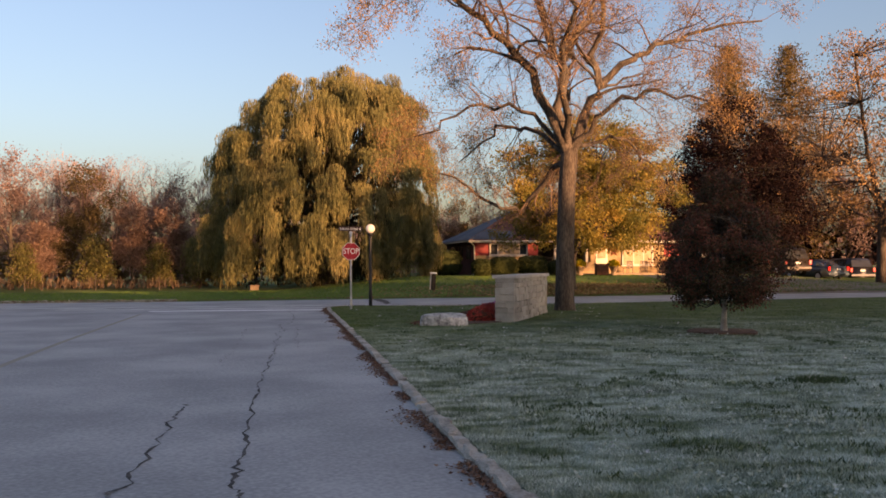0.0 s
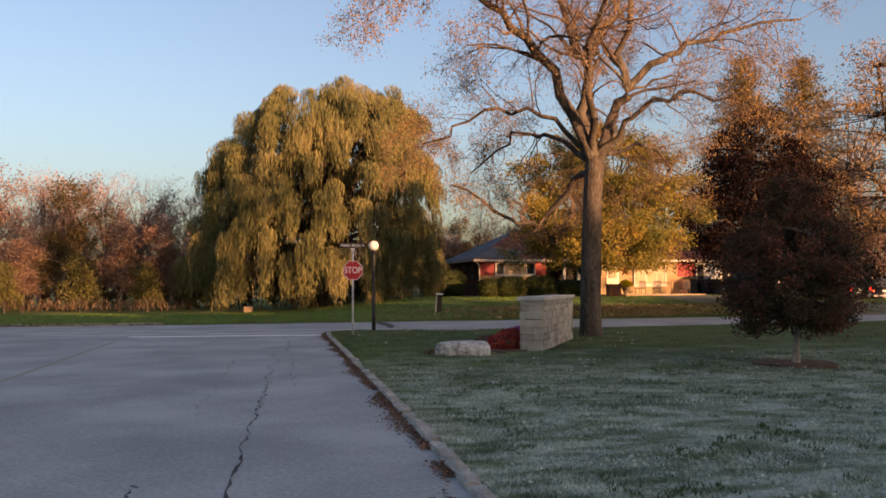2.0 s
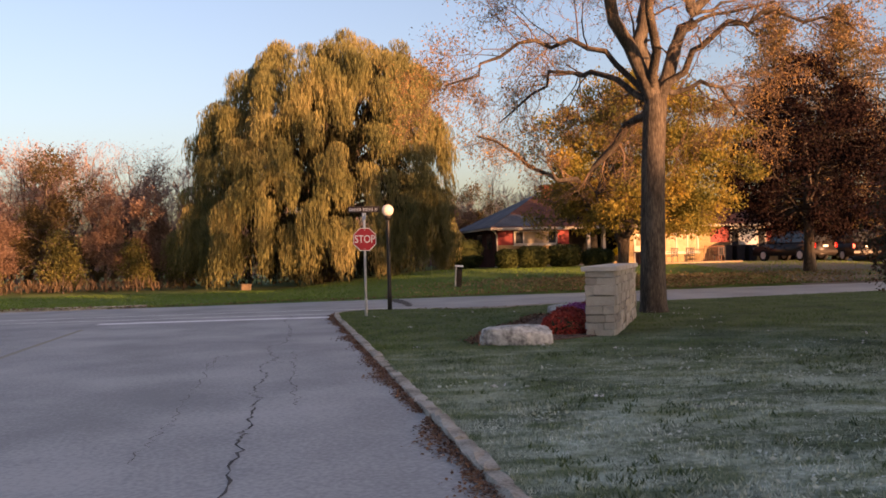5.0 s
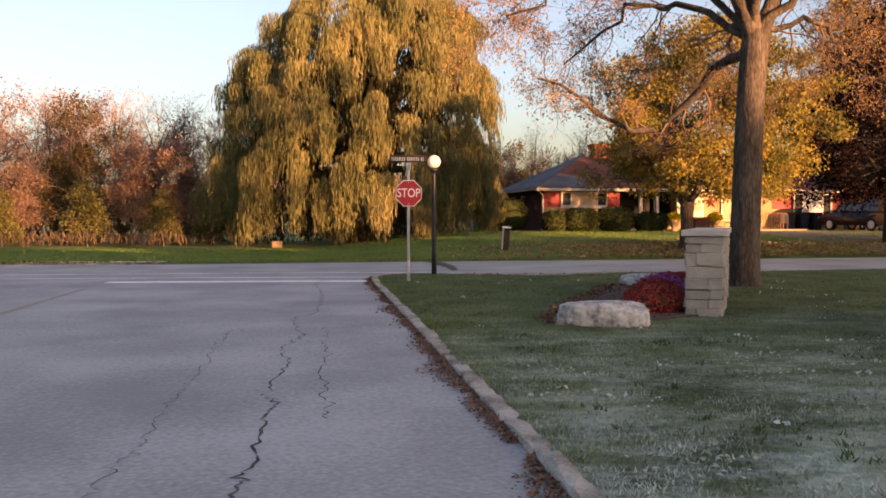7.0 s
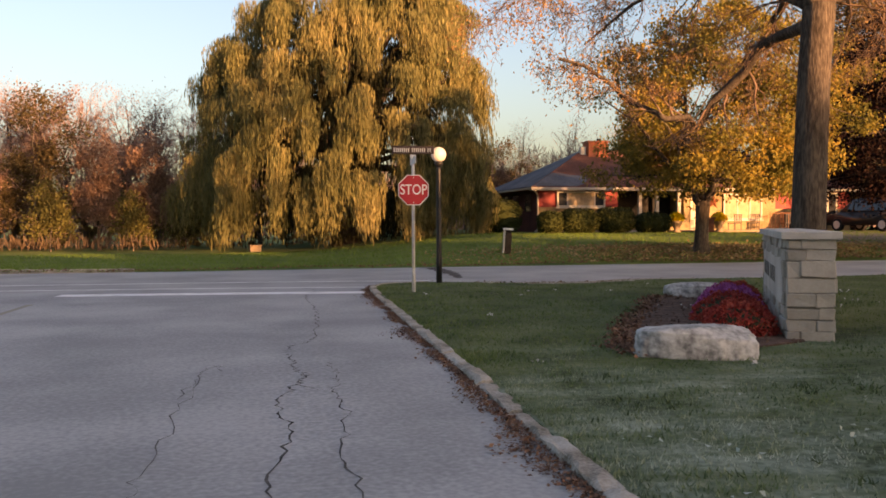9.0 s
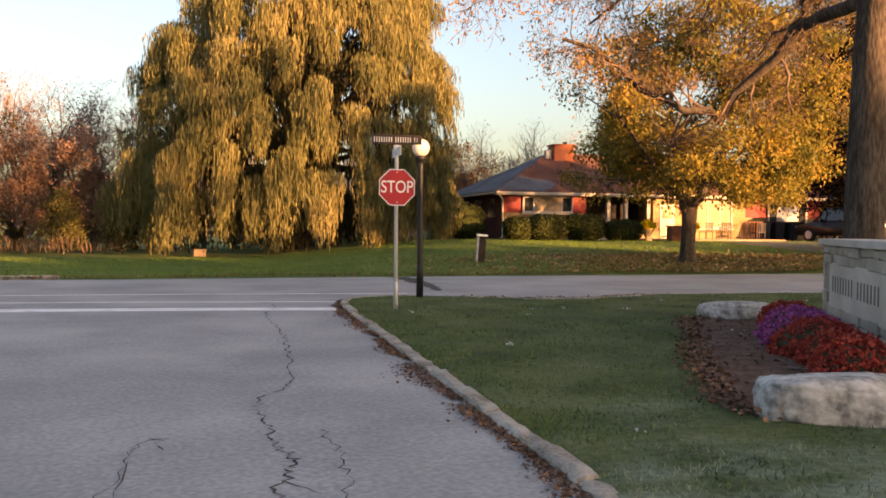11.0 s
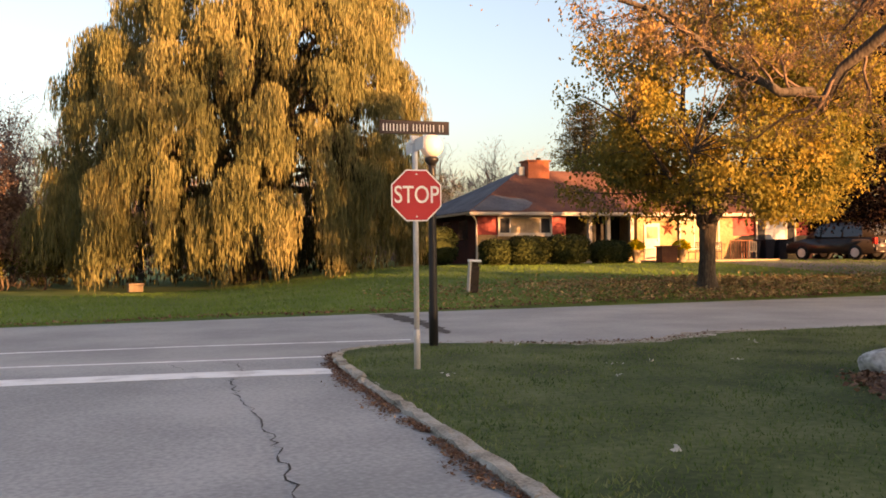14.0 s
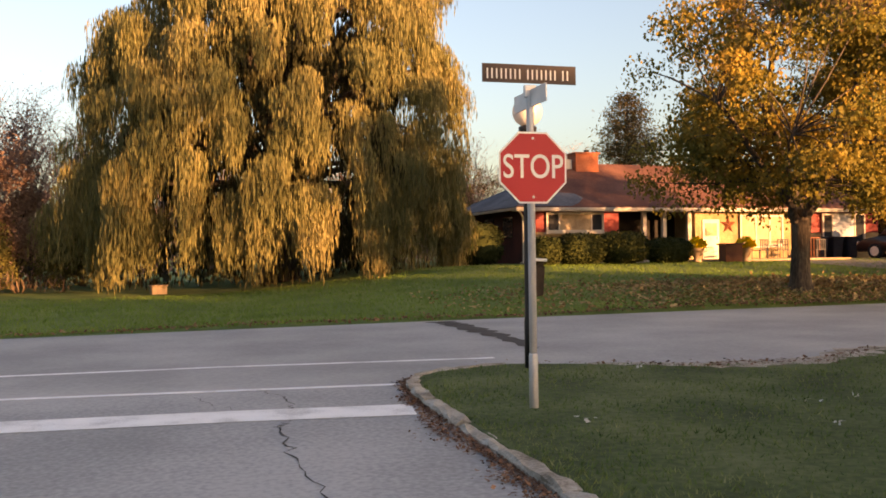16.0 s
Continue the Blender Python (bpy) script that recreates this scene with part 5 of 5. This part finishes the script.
blade = part("street_name_plate", box(-0.40, 0.40, -0.006, 0.006, 2.615, 2.765, 0.003), M_BROWNSIGN, sign, "dark brown street name plate")
x = -0.37
for word in (8, 7, 2):
    for k in range(word):
        part("letter_bar", box(x + 0.006, x + 0.018, -0.0085, -0.006, 2.645, 2.725), M_WHITE, blade, "white bar")
        x += 0.039
    x += 0.03
side_plate = part("second_name_plate", box(-0.006, 0.006, -0.33, 0.33, 2.42, 2.56, 0.003), M_ALU, sign, "second plate seen nearly edge-on")
side_plate.matrix_basis = pose(0, 0, 0, 0, 0, 2)

# ---- lamp post ----
lamp = thing("lamp_post", pose(4.27, 31.4, 0), "black lamp post with a white opal globe", "lamp post")
part("column", lathe([(0.066, -0.2), (0.066, 0.5), (0.058, 0.56), (0.054, 2.3), (0.048, 2.45), (0.042, 2.55)], 18), M_BLACK, lamp, "", True)
part("collar", lathe([(0.05, 2.52), (0.095, 2.58), (0.1, 2.62), (0.07, 2.64)], 18), M_BLACK, lamp, "black globe holder", True)
part("globe", lathe([(0.165 * math.sin(a), 2.79 - 0.165 * math.cos(a)) for a in np.linspace(0.35, math.pi - 0.02, 14)], 24), M_GLOBE, lamp, "white opal glass globe", True)

# ---- roadside post ----
mz = gz(8.45, 40.9)
post = thing("marker_post", pose(8.45, 40.9, mz - 0.02, 0, 4, -10), "stubby dark weathered post with a white cap", "post")
part("post", box(0.0, 0.22, -0.1, 0.12, -0.2, 0.7, 0.03), M_WOODPOST, post)
part("side_panel", box(-0.05, -0.004, -0.12, 0.14, 0.02, 0.8, 0.012), M_CAP, post, "pale grey metal side panel")
part("cap", box(-0.07, 0.25, -0.14, 0.16, 0.805, 0.87, 0.02), M_WHITE, post, "white flat cap")
part("neck", box(0.03, 0.19, -0.06, 0.08, 0.7, 0.805), M_WOODPOST, post)

# ---- house ----
HX0, HX1, HY, HB = 14.5, 32.6, 55.6, 0.78
EAVE, RIDGE = 3.05, 5.35
house = thing("bungalow", pose(0, 0, 0), "single-storey brick bungalow with a brown hipped roof", "house")


def wall_box(x0, x1, z0, z1, mat, y=HY, th=0.25, name="wall", label=""):
    return part(name, box(x0, x1, y, y + th, z0, z1), mat, house, label)


def window(x0, x1, z0, z1, panes, mat=M_CURTAIN, y=HY, sides=True):
    w = part("window", box(x0, x1, y - 0.06, y - 0.03, z0, z1), M_DARK, house)
    t = 0.09
    for a, b, c, d in ((x0, x1, z0, z0 + t), (x0, x1, z1 - t, z1), (x0, x0 + t, z0 + t, z1 - t), (x1 - t, x1, z0 + t, z1 - t)):
        part("window_frame", box(a, b, y - 0.12, y - 0.04, c, d, 0.008), M_TRIM, w, "white window frame")
    edges = [x0 + t] + [x0 + (x1 - x0) * p for p in panes] + [x1 - t]
    for k, (a, b) in enumerate(zip(edges, edges[1:])):
        part("pane", box(a + 0.03, b - 0.03, y - 0.085, y - 0.07, z0 + t, z1 - t), mat[k % len(mat)] if isinstance(mat, list) else mat, w)
        if k:
            part("mullion", box(a - 0.035, a + 0.035, y - 0.115, y - 0.05, z0 + t, z1 - t, 0.006), M_TRIM, w, "white mullion")
    part("sill", box(x0 - 0.06, x1 + 0.06, y - 0.16, y - 0.02, z0 - 0.07, z0, 0.01), M_TRIM, w)
    return w


# front walls, set back behind the porch
wall_box(HX0, 18.85, HB - 0.4, 2.1, M_BRICK, name="front_wall")
wall_box(HX0, 18.85, 2.1, EAVE, M_REDPANEL, name="upper_panel", label="red painted panels between the windows")
# back wall painted near black in place of the porch's own shade
part("porch_back_wall", box(18.85, 22.7, HY + 1.6, HY + 1.85, HB - 0.4, EAVE), M_DARK, house, "porch wall coloured near black for the porch's shade")
part("porch_side_wall", box(22.6, 22.7, HY, HY + 1.6, HB - 0.4, EAVE), M_BRICK, house)
part("porch_side_wall", box(18.75, 18.85, HY + 0.25, HY + 1.6, HB - 0.4, EAVE), M_BRICK, house)
part("porch_floor", box(18.85, 22.6, HY - 0.3, HY + 1.6, HB - 0.4, HB + 0.1), M_KERB, house)
part("porch_rail_wall", box(18.85, 22.6, HY - 0.02, HY + 0.1, HB + 0.1, 1.65, 0.01), M_BRICK, house)
for px_ in (20.08, 21.05, 22.3):
    part("porch_post", box(px_ - 0.09, px_ + 0.09, HY - 0.06, HY + 0.12, 1.65, EAVE - 0.04, 0.01), M_TRIM, house, "white porch post")
wall_box(22.7, 28.0, HB - 0.4, EAVE, M_BRICK, name="front_wall", label="warm tan brick wall")
wall_box(28.0, HX1, HB - 0.4, 2.0, M_BRICK, name="front_wall")
wall_box(28.0, HX1, 2.0, EAVE, M_REDPANEL, name="upper_panel", label="red painted panels")
part("side_wall", box(HX0, HX0 + 0.25, HY + 0.25, HY + 8.5, HB - 0.4, EAVE), M_REDBRICK, house, "dark red brick side wall")
part("side_wall", box(HX1 - 0.25, HX1, HY + 0.25, HY + 8.5, HB - 0.4, EAVE), M_REDBRICK, house)
part("back_wall", box(HX0 + 0.25, HX1 - 0.25, HY + 8.25, HY + 8.5, HB - 0.4, EAVE), M_REDBRICK, house)
window(15.45, 18.1, 2.1, 2.92, [0.22, 0.78], [M_PANE, M_CURTAIN, M_PANE])
window(24.85, 27.15, 1.42, 2.82, [0.36, 0.68], M_CURTAIN)
window(29.3, 31.75, 1.4, 2.9, [0.24, 0.76], [M_PANE, M_SHEER, M_PANE])
door = part("front_door", box(22.95, 23.8, HY - 0.05, HY - 0.005, HB + 0.1, 2.62, 0.01), M_DOOR, house, "cream painted front door")
part("door_panel", box(23.08, 23.67, HY - 0.065, HY - 0.05, 1.9, 2.45, 0.006), M_CURTAIN, door)
part("door_handle", box(23.68, 23.74, HY - 0.1, HY - 0.05, 1.75, 1.87, 0.01), M_STEEL, door)
for k in range(3):
    part("side_window", box(HX0 - 0.03, HX0 - 0.005, HY + 1.2 + k * 2.2, HY + 2.3 + k * 2.2, 1.9, 2.8), M_PANE, house)

# hipped roof with thickness
OV = 0.55
rx0, rx1, ry0, ry1 = HX0 - OV, HX1 + OV, HY - OV, HY + 8.5 + OV
ym = (ry0 + ry1) / 2
run_ = ym - ry0


def slab(name, pts, mat, label):
    bm = bmesh.new()
    lo = [bm.verts.new(Vector(p)) for p in pts]
    hi = [bm.verts.new(Vector(p) + Vector((0, 0, 0.09))) for p in pts]
    n = len(pts)
    bm.faces.new(list(reversed(lo)))
    bm.faces.new(hi)
    for i in range(n):
        bm.faces.new((lo[i], lo[(i + 1) % n], hi[(i + 1) % n], hi[i]))
    bmesh.ops.recalc_face_normals(bm, faces=bm.faces)
    return part(name, bm, mat, house, label)


RX = 18.5
slab("roof", [(rx0, ry0, EAVE), (rx1, ry0, EAVE), (rx1 - 4.6, ym, RIDGE), (RX, ym, RIDGE)], M_SHINGLE, "brown shingled front slope")
slab("roof", [(rx1, ry1, EAVE), (rx0, ry1, EAVE), (RX, ym, RIDGE), (rx1 - 4.6, ym, RIDGE)], M_SHINGLE, "brown shingled back slope")
slab("roof_hip", [(rx0, ry1, EAVE), (rx0, ry0, EAVE), (RX, ym, RIDGE)], M_FROST, "blue-grey frosted hip end")
slab("roof_hip", [(rx1, ry0, EAVE), (rx1, ry1, EAVE), (rx1 - 4.6, ym, RIDGE)], M_SHINGLE, "brown shingled hip end")


def on_roof(x, v):
    return (x, ry0 + v * run_, EAVE + v * (RIDGE - EAVE) + 0.098)


frost = [on_roof(x, v) for x, v in ((14.02, 0.005), (16.4, 0.005), (16.9, 0.07), (17.35, 0.18), (17.15, 0.27), (16.5, 0.29), (16.0, 0.34), (15.6, 0.345), (14.8, 0.175))]
bm = bmesh.new()
bm.faces.new([bm.verts.new(p) for p in frost])
bmesh.ops.triangulate(bm, faces=bm.faces[:])
bmesh.ops.recalc_face_normals(bm, faces=bm.faces)
part("frost_patch", bm, M_FROST, house, "frost lying on the shaded roof corner")
part("fascia", box(rx0, rx1, ry0 - 0.03, ry0, EAVE - 0.06, EAVE + 0.05, 0.01), M_TRIM, house, "white gutter board")
part("fascia", box(rx0 - 0.03, rx0, ry0, ry1, EAVE - 0.06, EAVE + 0.05, 0.01), M_TRIM, house, "white gutter board")
part("soffit", box(rx0 + 0.01, rx1 - 0.01, ry0 + 0.01, HY - 0.01, EAVE - 0.1, EAVE - 0.06), M_TRIM, house)
dp = mesh_object("downpipe", *tubes([(spline([(14.1, ry0 + 0.1, EAVE - 0.1), (14.35, HY - 0.2, 2.75), (14.42, HY - 0.08, 2.5), (14.42, HY - 0.08, 1.0), (14.2, HY - 0.35, 0.85)], 14), np.full(14, 0.045))], 8), M_TRIM, house, "white downpipe", True)
chimney = part("chimney", box(18.5, 19.65, ym - 1.0, ym - 0.1, 4.5, 5.78, 0.01), M_CHIM, house, "orange brick chimney")
part("chimney_cap", box(18.43, 19.72, ym - 1.07, ym - 0.03, 5.78, 5.86, 0.01), M_CHIM, chimney)
part("chimney_pot", lathe([(0.12, 5.8), (0.12, 6.0), (0.14, 6.02)], 12), M_DARK, chimney).matrix_basis = pose(19.3, ym - 0.5, 0)
part("flue", box(18.15, 18.45, ym - 0.7, ym - 0.35, 4.5, 5.55, 0.01), M_CAP, chimney, "pale side flue")

# star on the wall
bm = bmesh.new()
pts_ = [((0.42 if k % 2 == 0 else 0.17) * math.sin(k * math.pi / 5), (0.42 if k % 2 == 0 else 0.17) * math.cos(k * math.pi / 5)) for k in range(10)]
ring = [bm.verts.new((a, 0, b)) for a, b in pts_]
tip_ = bm.verts.new((0, -0.1, 0))
for i in range(10):
    bm.faces.new((ring[i], ring[(i + 1) % 10], tip_))
bm.faces.new(ring)
bmesh.ops.recalc_face_normals(bm, faces=bm.faces)
st = part("wall_star", bm, M_STAR)
st.matrix_world = pose(24.28, HY - 0.012, 2.38)
tagged(st, "rusty metal barn star hung on the brick wall", "wall ornament")


# ---- in front of the house ----
def hedge(x, y, rx_, ry_, h, seed, label):
    rng = np.random.default_rng(seed)
    z = gz(x, y)
    ob = thing("clipped_bush", pose(x, y, z), label, "bush", group="clipped bushes before the house")
    v = rng.normal(size=(3200, 3))
    v /= np.linalg.norm(v, axis=1)[:, None]
    v = np.sign(v) * np.abs(v) ** 0.72
    v *= rng.uniform(0.9, 1.03, 3200)[:, None]
    v = v * (rx_, ry_, h / 2) + (0, 0, h / 2)
    v[:, 2] = np.maximum(v[:, 2], 0.02)
    mesh_object("foliage", *leaf_cards(v, 0.09, rng, 0, 1.4), M_HEDGE, ob)
    bm = bmesh.new()
    bmesh.ops.create_icosphere(bm, subdivisions=3, radius=1)
    for w_ in bm.verts:
        w_.co = Vector([math.copysign(abs(c) ** 0.72, c) for c in w_.co])
        w_.co = Vector((w_.co.x * rx_ * 0.9, w_.co.y * ry_ * 0.9, h / 2 + w_.co.z * h / 2 * 0.93))
    part("core", bm, M_HEDGE, ob, "", True)


hedge(14.25, 53.0, 0.62, 0.6, 1.05, 91, "rounded dark green clipped bush by the corner")
hedge(15.68, 52.9, 0.92, 0.78, 1.2, 92, "broad dark green clipped bush")
hedge(17.52, 52.9, 0.92, 0.78, 1.25, 93, "broad dark green clipped bush")
hedge(19.42, 52.7, 0.85, 0.72, 0.98, 94, "low lighter green clipped bush by the porch")


hedge(12.7, 56.2, 1.0, 0.9, 1.7, 97, "dark unclipped bush beside the house corner")
stone_box = thing("utility_box", pose(0.25, 54.4, gz(0.25, 54.4), 0, 0, 12), "small pale concrete utility box under the willow", "utility box")
part("body", box(-0.26, 0.26, -0.2, 0.2, -0.05, 0.26, 0.03), M_TERRA, stone_box)
part("lid", box(-0.29, 0.29, -0.23, 0.23, 0.262, 0.32, 0.015), M_TERRA, stone_box)


def planter(x, y, seed):
    z = gz(x, y)
    ob = thing("flower_urn", pose(x, y, z) @ Matrix.Scale(1.2, 4), "pale urn planter full of yellow flowers", "planter", group="urns by the door")
    part("urn", lathe([(0.16, 0), (0.18, 0.04), (0.1, 0.12), (0.14, 0.22), (0.24, 0.45), (0.27, 0.52), (0.23, 0.53)], 16), M_TERRA, ob, "", True)
    rng = np.random.default_rng(seed)
    v = rng.normal(size=(500, 3))
    v /= np.linalg.norm(v, axis=1)[:, None]
    v[:, 2] = np.abs(v[:, 2])
    mesh_object("blossoms", *leaf_cards(v * 0.3 + (0, 0, 0.5), 0.09, rng, 0, 1.2), M_YFLOWER, ob, "yellow flowers")


planter(20.65, 52.6, 95)
planter(22.95, 52.6, 96)
cz = gz(22.0, 52.3)
crate = thing("garden_chest", pose(22.0, 52.3, cz) @ Matrix.Scale(0.82, 4), "reddish brown wooden garden chest", "chest")
for k in range(6):
    part("slat", box(-0.48, 0.48, -0.3, -0.27, 0.06 + k * 0.13, 0.17 + k * 0.13, 0.008), M_CRATE, crate)
part("body", box(-0.46, 0.46, -0.268, 0.3, 0.02, 0.84), M_CRATE, crate)
part("lid", box(-0.55, 0.55, -0.36, 0.36, 0.845, 0.92, 0.02), M_CRATE, crate)


def patio_chair(x, y, turn):
    ob = thing("patio_chair", pose(x, y, gz(x, y), 0, 0, turn), "dark metal patio chair by the wall", "chair", group="chairs by the wall")
    part("seat", box(-0.25, 0.25, -0.25, 0.25, 0.42, 0.46, 0.01), M_BIN, ob)
    for k in range(5):
        part("back_bar", box(-0.23 + k * 0.105, -0.2 + k * 0.105, 0.22, 0.25, 0.46, 0.86), M_BIN, ob)
    part("back_rail", box(-0.25, 0.25, 0.215, 0.255, 0.86, 0.9, 0.008), M_BIN, ob)
    for a in (-0.23, 0.21):
        for b in (-0.23, 0.21):
            part("leg", box(a, a + 0.025, b, b + 0.025, 0, 0.42), M_BIN, ob)
        part("arm", box(a - 0.01, a + 0.035, -0.22, 0.22, 0.64, 0.67, 0.006), M_BIN, ob)


patio_chair(24.4, 53.6, 190)
patio_chair(25.6, 53.8, 165)
patio_chair(27.6, 53.9, 180)
paving = tagged(part("terrace", box(20.2, 28.5, 52.9, HY - 0.35, 0.4, gz(24, 53.2) + 0.09, 0.01), M_TERRA), "pale paved terrace along the house", "terrace", kind="structure")


def bin_(x, y, mat, label):
    ob = thing("wheeled_bin", pose(x, y, gz(x, y), 0, 0, random.uniform(-8, 8)), label, "bin", group="bins by the wall")
    bm = bmesh.new()
    bmesh.ops.create_cube(bm, size=1)
    for v in bm.verts:
        k = 0.8 if v.co.z < 0 else 1
        v.co = Vector((v.co.x * 0.62 * k, v.co.y * 0.65 * k, (v.co.z + 0.5) * 0.92 + 0.04))
    bmesh.ops.bevel(bm, geom=bm.edges[:], offset=0.03, segments=2, affect="EDGES")
    part("body", bm, mat, ob)
    part("lid", box(-0.34, 0.34, -0.37, 0.36, 0.962, 1.03, 0.03), mat, ob)
    for s in (-1, 1):
        w_ = part("wheel", lathe([(0.1, -0.025), (0.11, 0), (0.1, 0.025)], 14), M_TYRE, ob)
        w_.matrix_basis = pose(s * 0.3, 0.27, 0.11, 0, 90, 0)


bin_(28.75, 55.15, M_BIN, "dark blue-black wheeled bin")
bin_(29.6, 55.15, M_BIN, "dark blue-black wheeled bin")
bin_(30.45, 55.15, M_BIN, "dark blue-black wheeled bin")
rail = thing("garden_railing", pose(26.9, 54.4, gz(26.9, 54.4) + 0.08), "slender reddish brown garden railing by the wall", "railing")
part("top_rail", box(0, 1.3, -0.02, 0.02, 0.86, 0.9, 0.006), M_CRATE, rail)
for k in range(9):
    part("baluster", box(0.02 + k * 0.155, 0.045 + k * 0.155, -0.012, 0.012, 0, 0.86), M_CRATE, rail)


# ---- vehicles ----
def car(name, at, turn, paint, label, L=4.8, W=1.9, H=1.75, van=True):
    ob = thing(name, pose(*at, 0, 0, turn), label, "car", group="cars on the driveway")
    # local: nose to +y, side profile in y, z
    h = L / 2
    low = [(-h, 0.42), (-h + 0.05, 0.95), (-h + 0.12, 1.02), (h - 1.15, 1.02), (h - 0.2, 0.84), (h, 0.66), (h - 0.02, 0.32), (-h + 0.03, 0.3)]
    cabin = [(-h + 0.1, 1.0), (-h + 0.42, H - 0.06), (-h + 0.8, H), (0.15, H), (0.55, H - 0.05), (h - 1.0, 1.0)] if van else [(-h + 0.7, 1.0), (-h + 1.35, H - 0.05), (-h + 1.8, H), (0.1, H), (0.4, H - 0.05), (h - 1.3, 1.0)]

    def side_form(profile, w0, w1, bev):
        bm = bmesh.new()
        zs = [z for _, z in profile]
        a, b = min(zs), max(zs)
        l_, r_ = [], []
        for y, z in profile:
            wd = w0 + (w1 - w0) * (z - a) / (b - a)
            l_.append(bm.verts.new((-wd / 2, y, z)))
            r_.append(bm.verts.new((wd / 2, y, z)))
        n = len(profile)
        bm.faces.new(l_)
        bm.faces.new(list(reversed(r_)))
        for i in range(n):
            bm.faces.new((l_[i], r_[i], r_[(i + 1) % n], l_[(i + 1) % n]))
        bmesh.ops.recalc_face_normals(bm, faces=bm.faces)
        bmesh.ops.bevel(bm, geom=bm.edges[:], offset=bev, segments=3, affect="EDGES")
        return bm

    part("body", side_form(low, W, W * 0.97, 0.06), paint, ob, "", True)
    part("cabin", side_form(cabin, W * 0.95, W * 0.76, 0.05), paint, ob, "", True)
    cy0, cy1 = cabin[0][0], cabin[-1][0]
    for s in (-1, 1):
        for a, b in ((cy0 + 0.5, -0.75), (-0.65, 0.35), (0.45, cy1 - 0.45)):
            bm = bmesh.new()
            wl, wh = W * 0.475, W * 0.40
            q = [(s * (wl + 0.004), a, 1.06), (s * (wl + 0.004), b, 1.06), (s * (wh + 0.012), b - (0.35 if b > 0.6 else 0), H - 0.14), (s * (wh + 0.012), a + (0.15 if a < -1.2 else 0), H - 0.14)]
            bm.faces.new([bm.verts.new(p_) for p_ in q])
            r_ = bmesh.ops.extrude_face_region(bm, geom=bm.faces[:])
            bmesh.ops.translate(bm, verts=[g for g in r_["geom"] if isinstance(g, bmesh.types.BMVert)], vec=(s * -0.02, 0, 0))
            bmesh.ops.recalc_face_normals(bm, faces=bm.faces)
            part("side_window", bm, M_PANE, ob)
        part("tail_lamp", box(s * (W / 2 - 0.1) - 0.09, s * (W / 2 - 0.1) + 0.09, -h - 0.015, -h + 0.14, 0.72, 1.0, 0.02), M_TAIL, ob, "red tail lamp")
        part("headlight", box(s * (W / 2 - 0.28) - 0.18, s * (W / 2 - 0.28) + 0.18, h - 0.16, h - 0.01, 0.62, 0.78, 0.02), M_WHITE, ob)
        part("mirror", box(s * (W / 2 + 0.08) - 0.09, s * (W / 2 + 0.08) + 0.09, cy1 - 0.75, cy1 - 0.62, 1.0, 1.15, 0.02), paint, ob)
        for y in (-h + 0.95, h - 0.92):
            wheel = part("wheel", lathe([(0.2, -0.11), (0.32, -0.11), (0.345, -0.07), (0.345, 0.07), (0.32, 0.11), (0.2, 0.11)], 22), M_TYRE, ob, "", True)
            wheel.matrix_basis = pose(s * (W / 2 - 0.1), y, 0.345, 0, 90, 0)
            rim = part("rim", lathe([(0.21, -0.118), (0.2, -0.125), (0.06, -0.1), (0.06, 0.1), (0.2, 0.125), (0.21, 0.118)], 16), M_ALU, wheel, "silver rim")
    rw = bmesh.new()
    y0, y1 = (-h + 0.12, -h + 0.39) if van else (-h + 0.75, -h + 1.3)
    q = [(-W * 0.4, y0 - 0.012, 1.08), (W * 0.4, y0 - 0.012, 1.08), (W * 0.34, y1 - 0.03, H - 0.12), (-W * 0.34, y1 - 0.03, H - 0.12)]
    rw.faces.new([rw.verts.new(p_) for p_ in q])
    part("rear_window", rw, M_PANE, ob)
    ws = bmesh.new()
    q = [(W * 0.4, cy1 - 0.03, 1.06), (-W * 0.4, cy1 - 0.03, 1.06), (-W * 0.34, cabin[-2][0] + 0.03, H - 0.1), (W * 0.34, cabin[-2][0] + 0.03, H - 0.1)]
    ws.faces.new([ws.verts.new(p_) for p_ in q])
    part("windscreen", ws, M_PANE, ob)
    part("rear_bumper", box(-W / 2 + 0.03, W / 2 - 0.03, -h - 0.06, -h + 0.1, 0.4, 0.6, 0.04), paint, ob)
    part("plate_bar", box(-0.18, 0.18, -h - 0.02, -h + 0.03, 0.76, 0.88, 0.005), M_WHITE, ob, "pale blank bar")
    return ob


car("minivan", (31.2, 52.0, gz(31.2, 52.0) + 0.02), 12, M_CARDARK, "dark brown minivan parked beside the house", 4.6, 1.85, 1.7)
car("brown_van", (34.8, 52.5, gz(34.8, 52.5) + 0.02), -4, M_CARDARK, "dull brown van parked on the driveway", 4.9, 1.92, 1.8)
car("parked_car", (38.7, 54.2, gz(38.7, 54.2) + 0.02), 8, M_CARBLUE, "blue-grey car parked on the driveway", 4.6, 1.82, 1.5, False)
car("dark_suv", (42.2, 55.6, gz(42.2, 55.6) + 0.02), -6, M_CARBLACK, "black sport utility car with red tail lamps", 4.7, 1.9, 1.7)
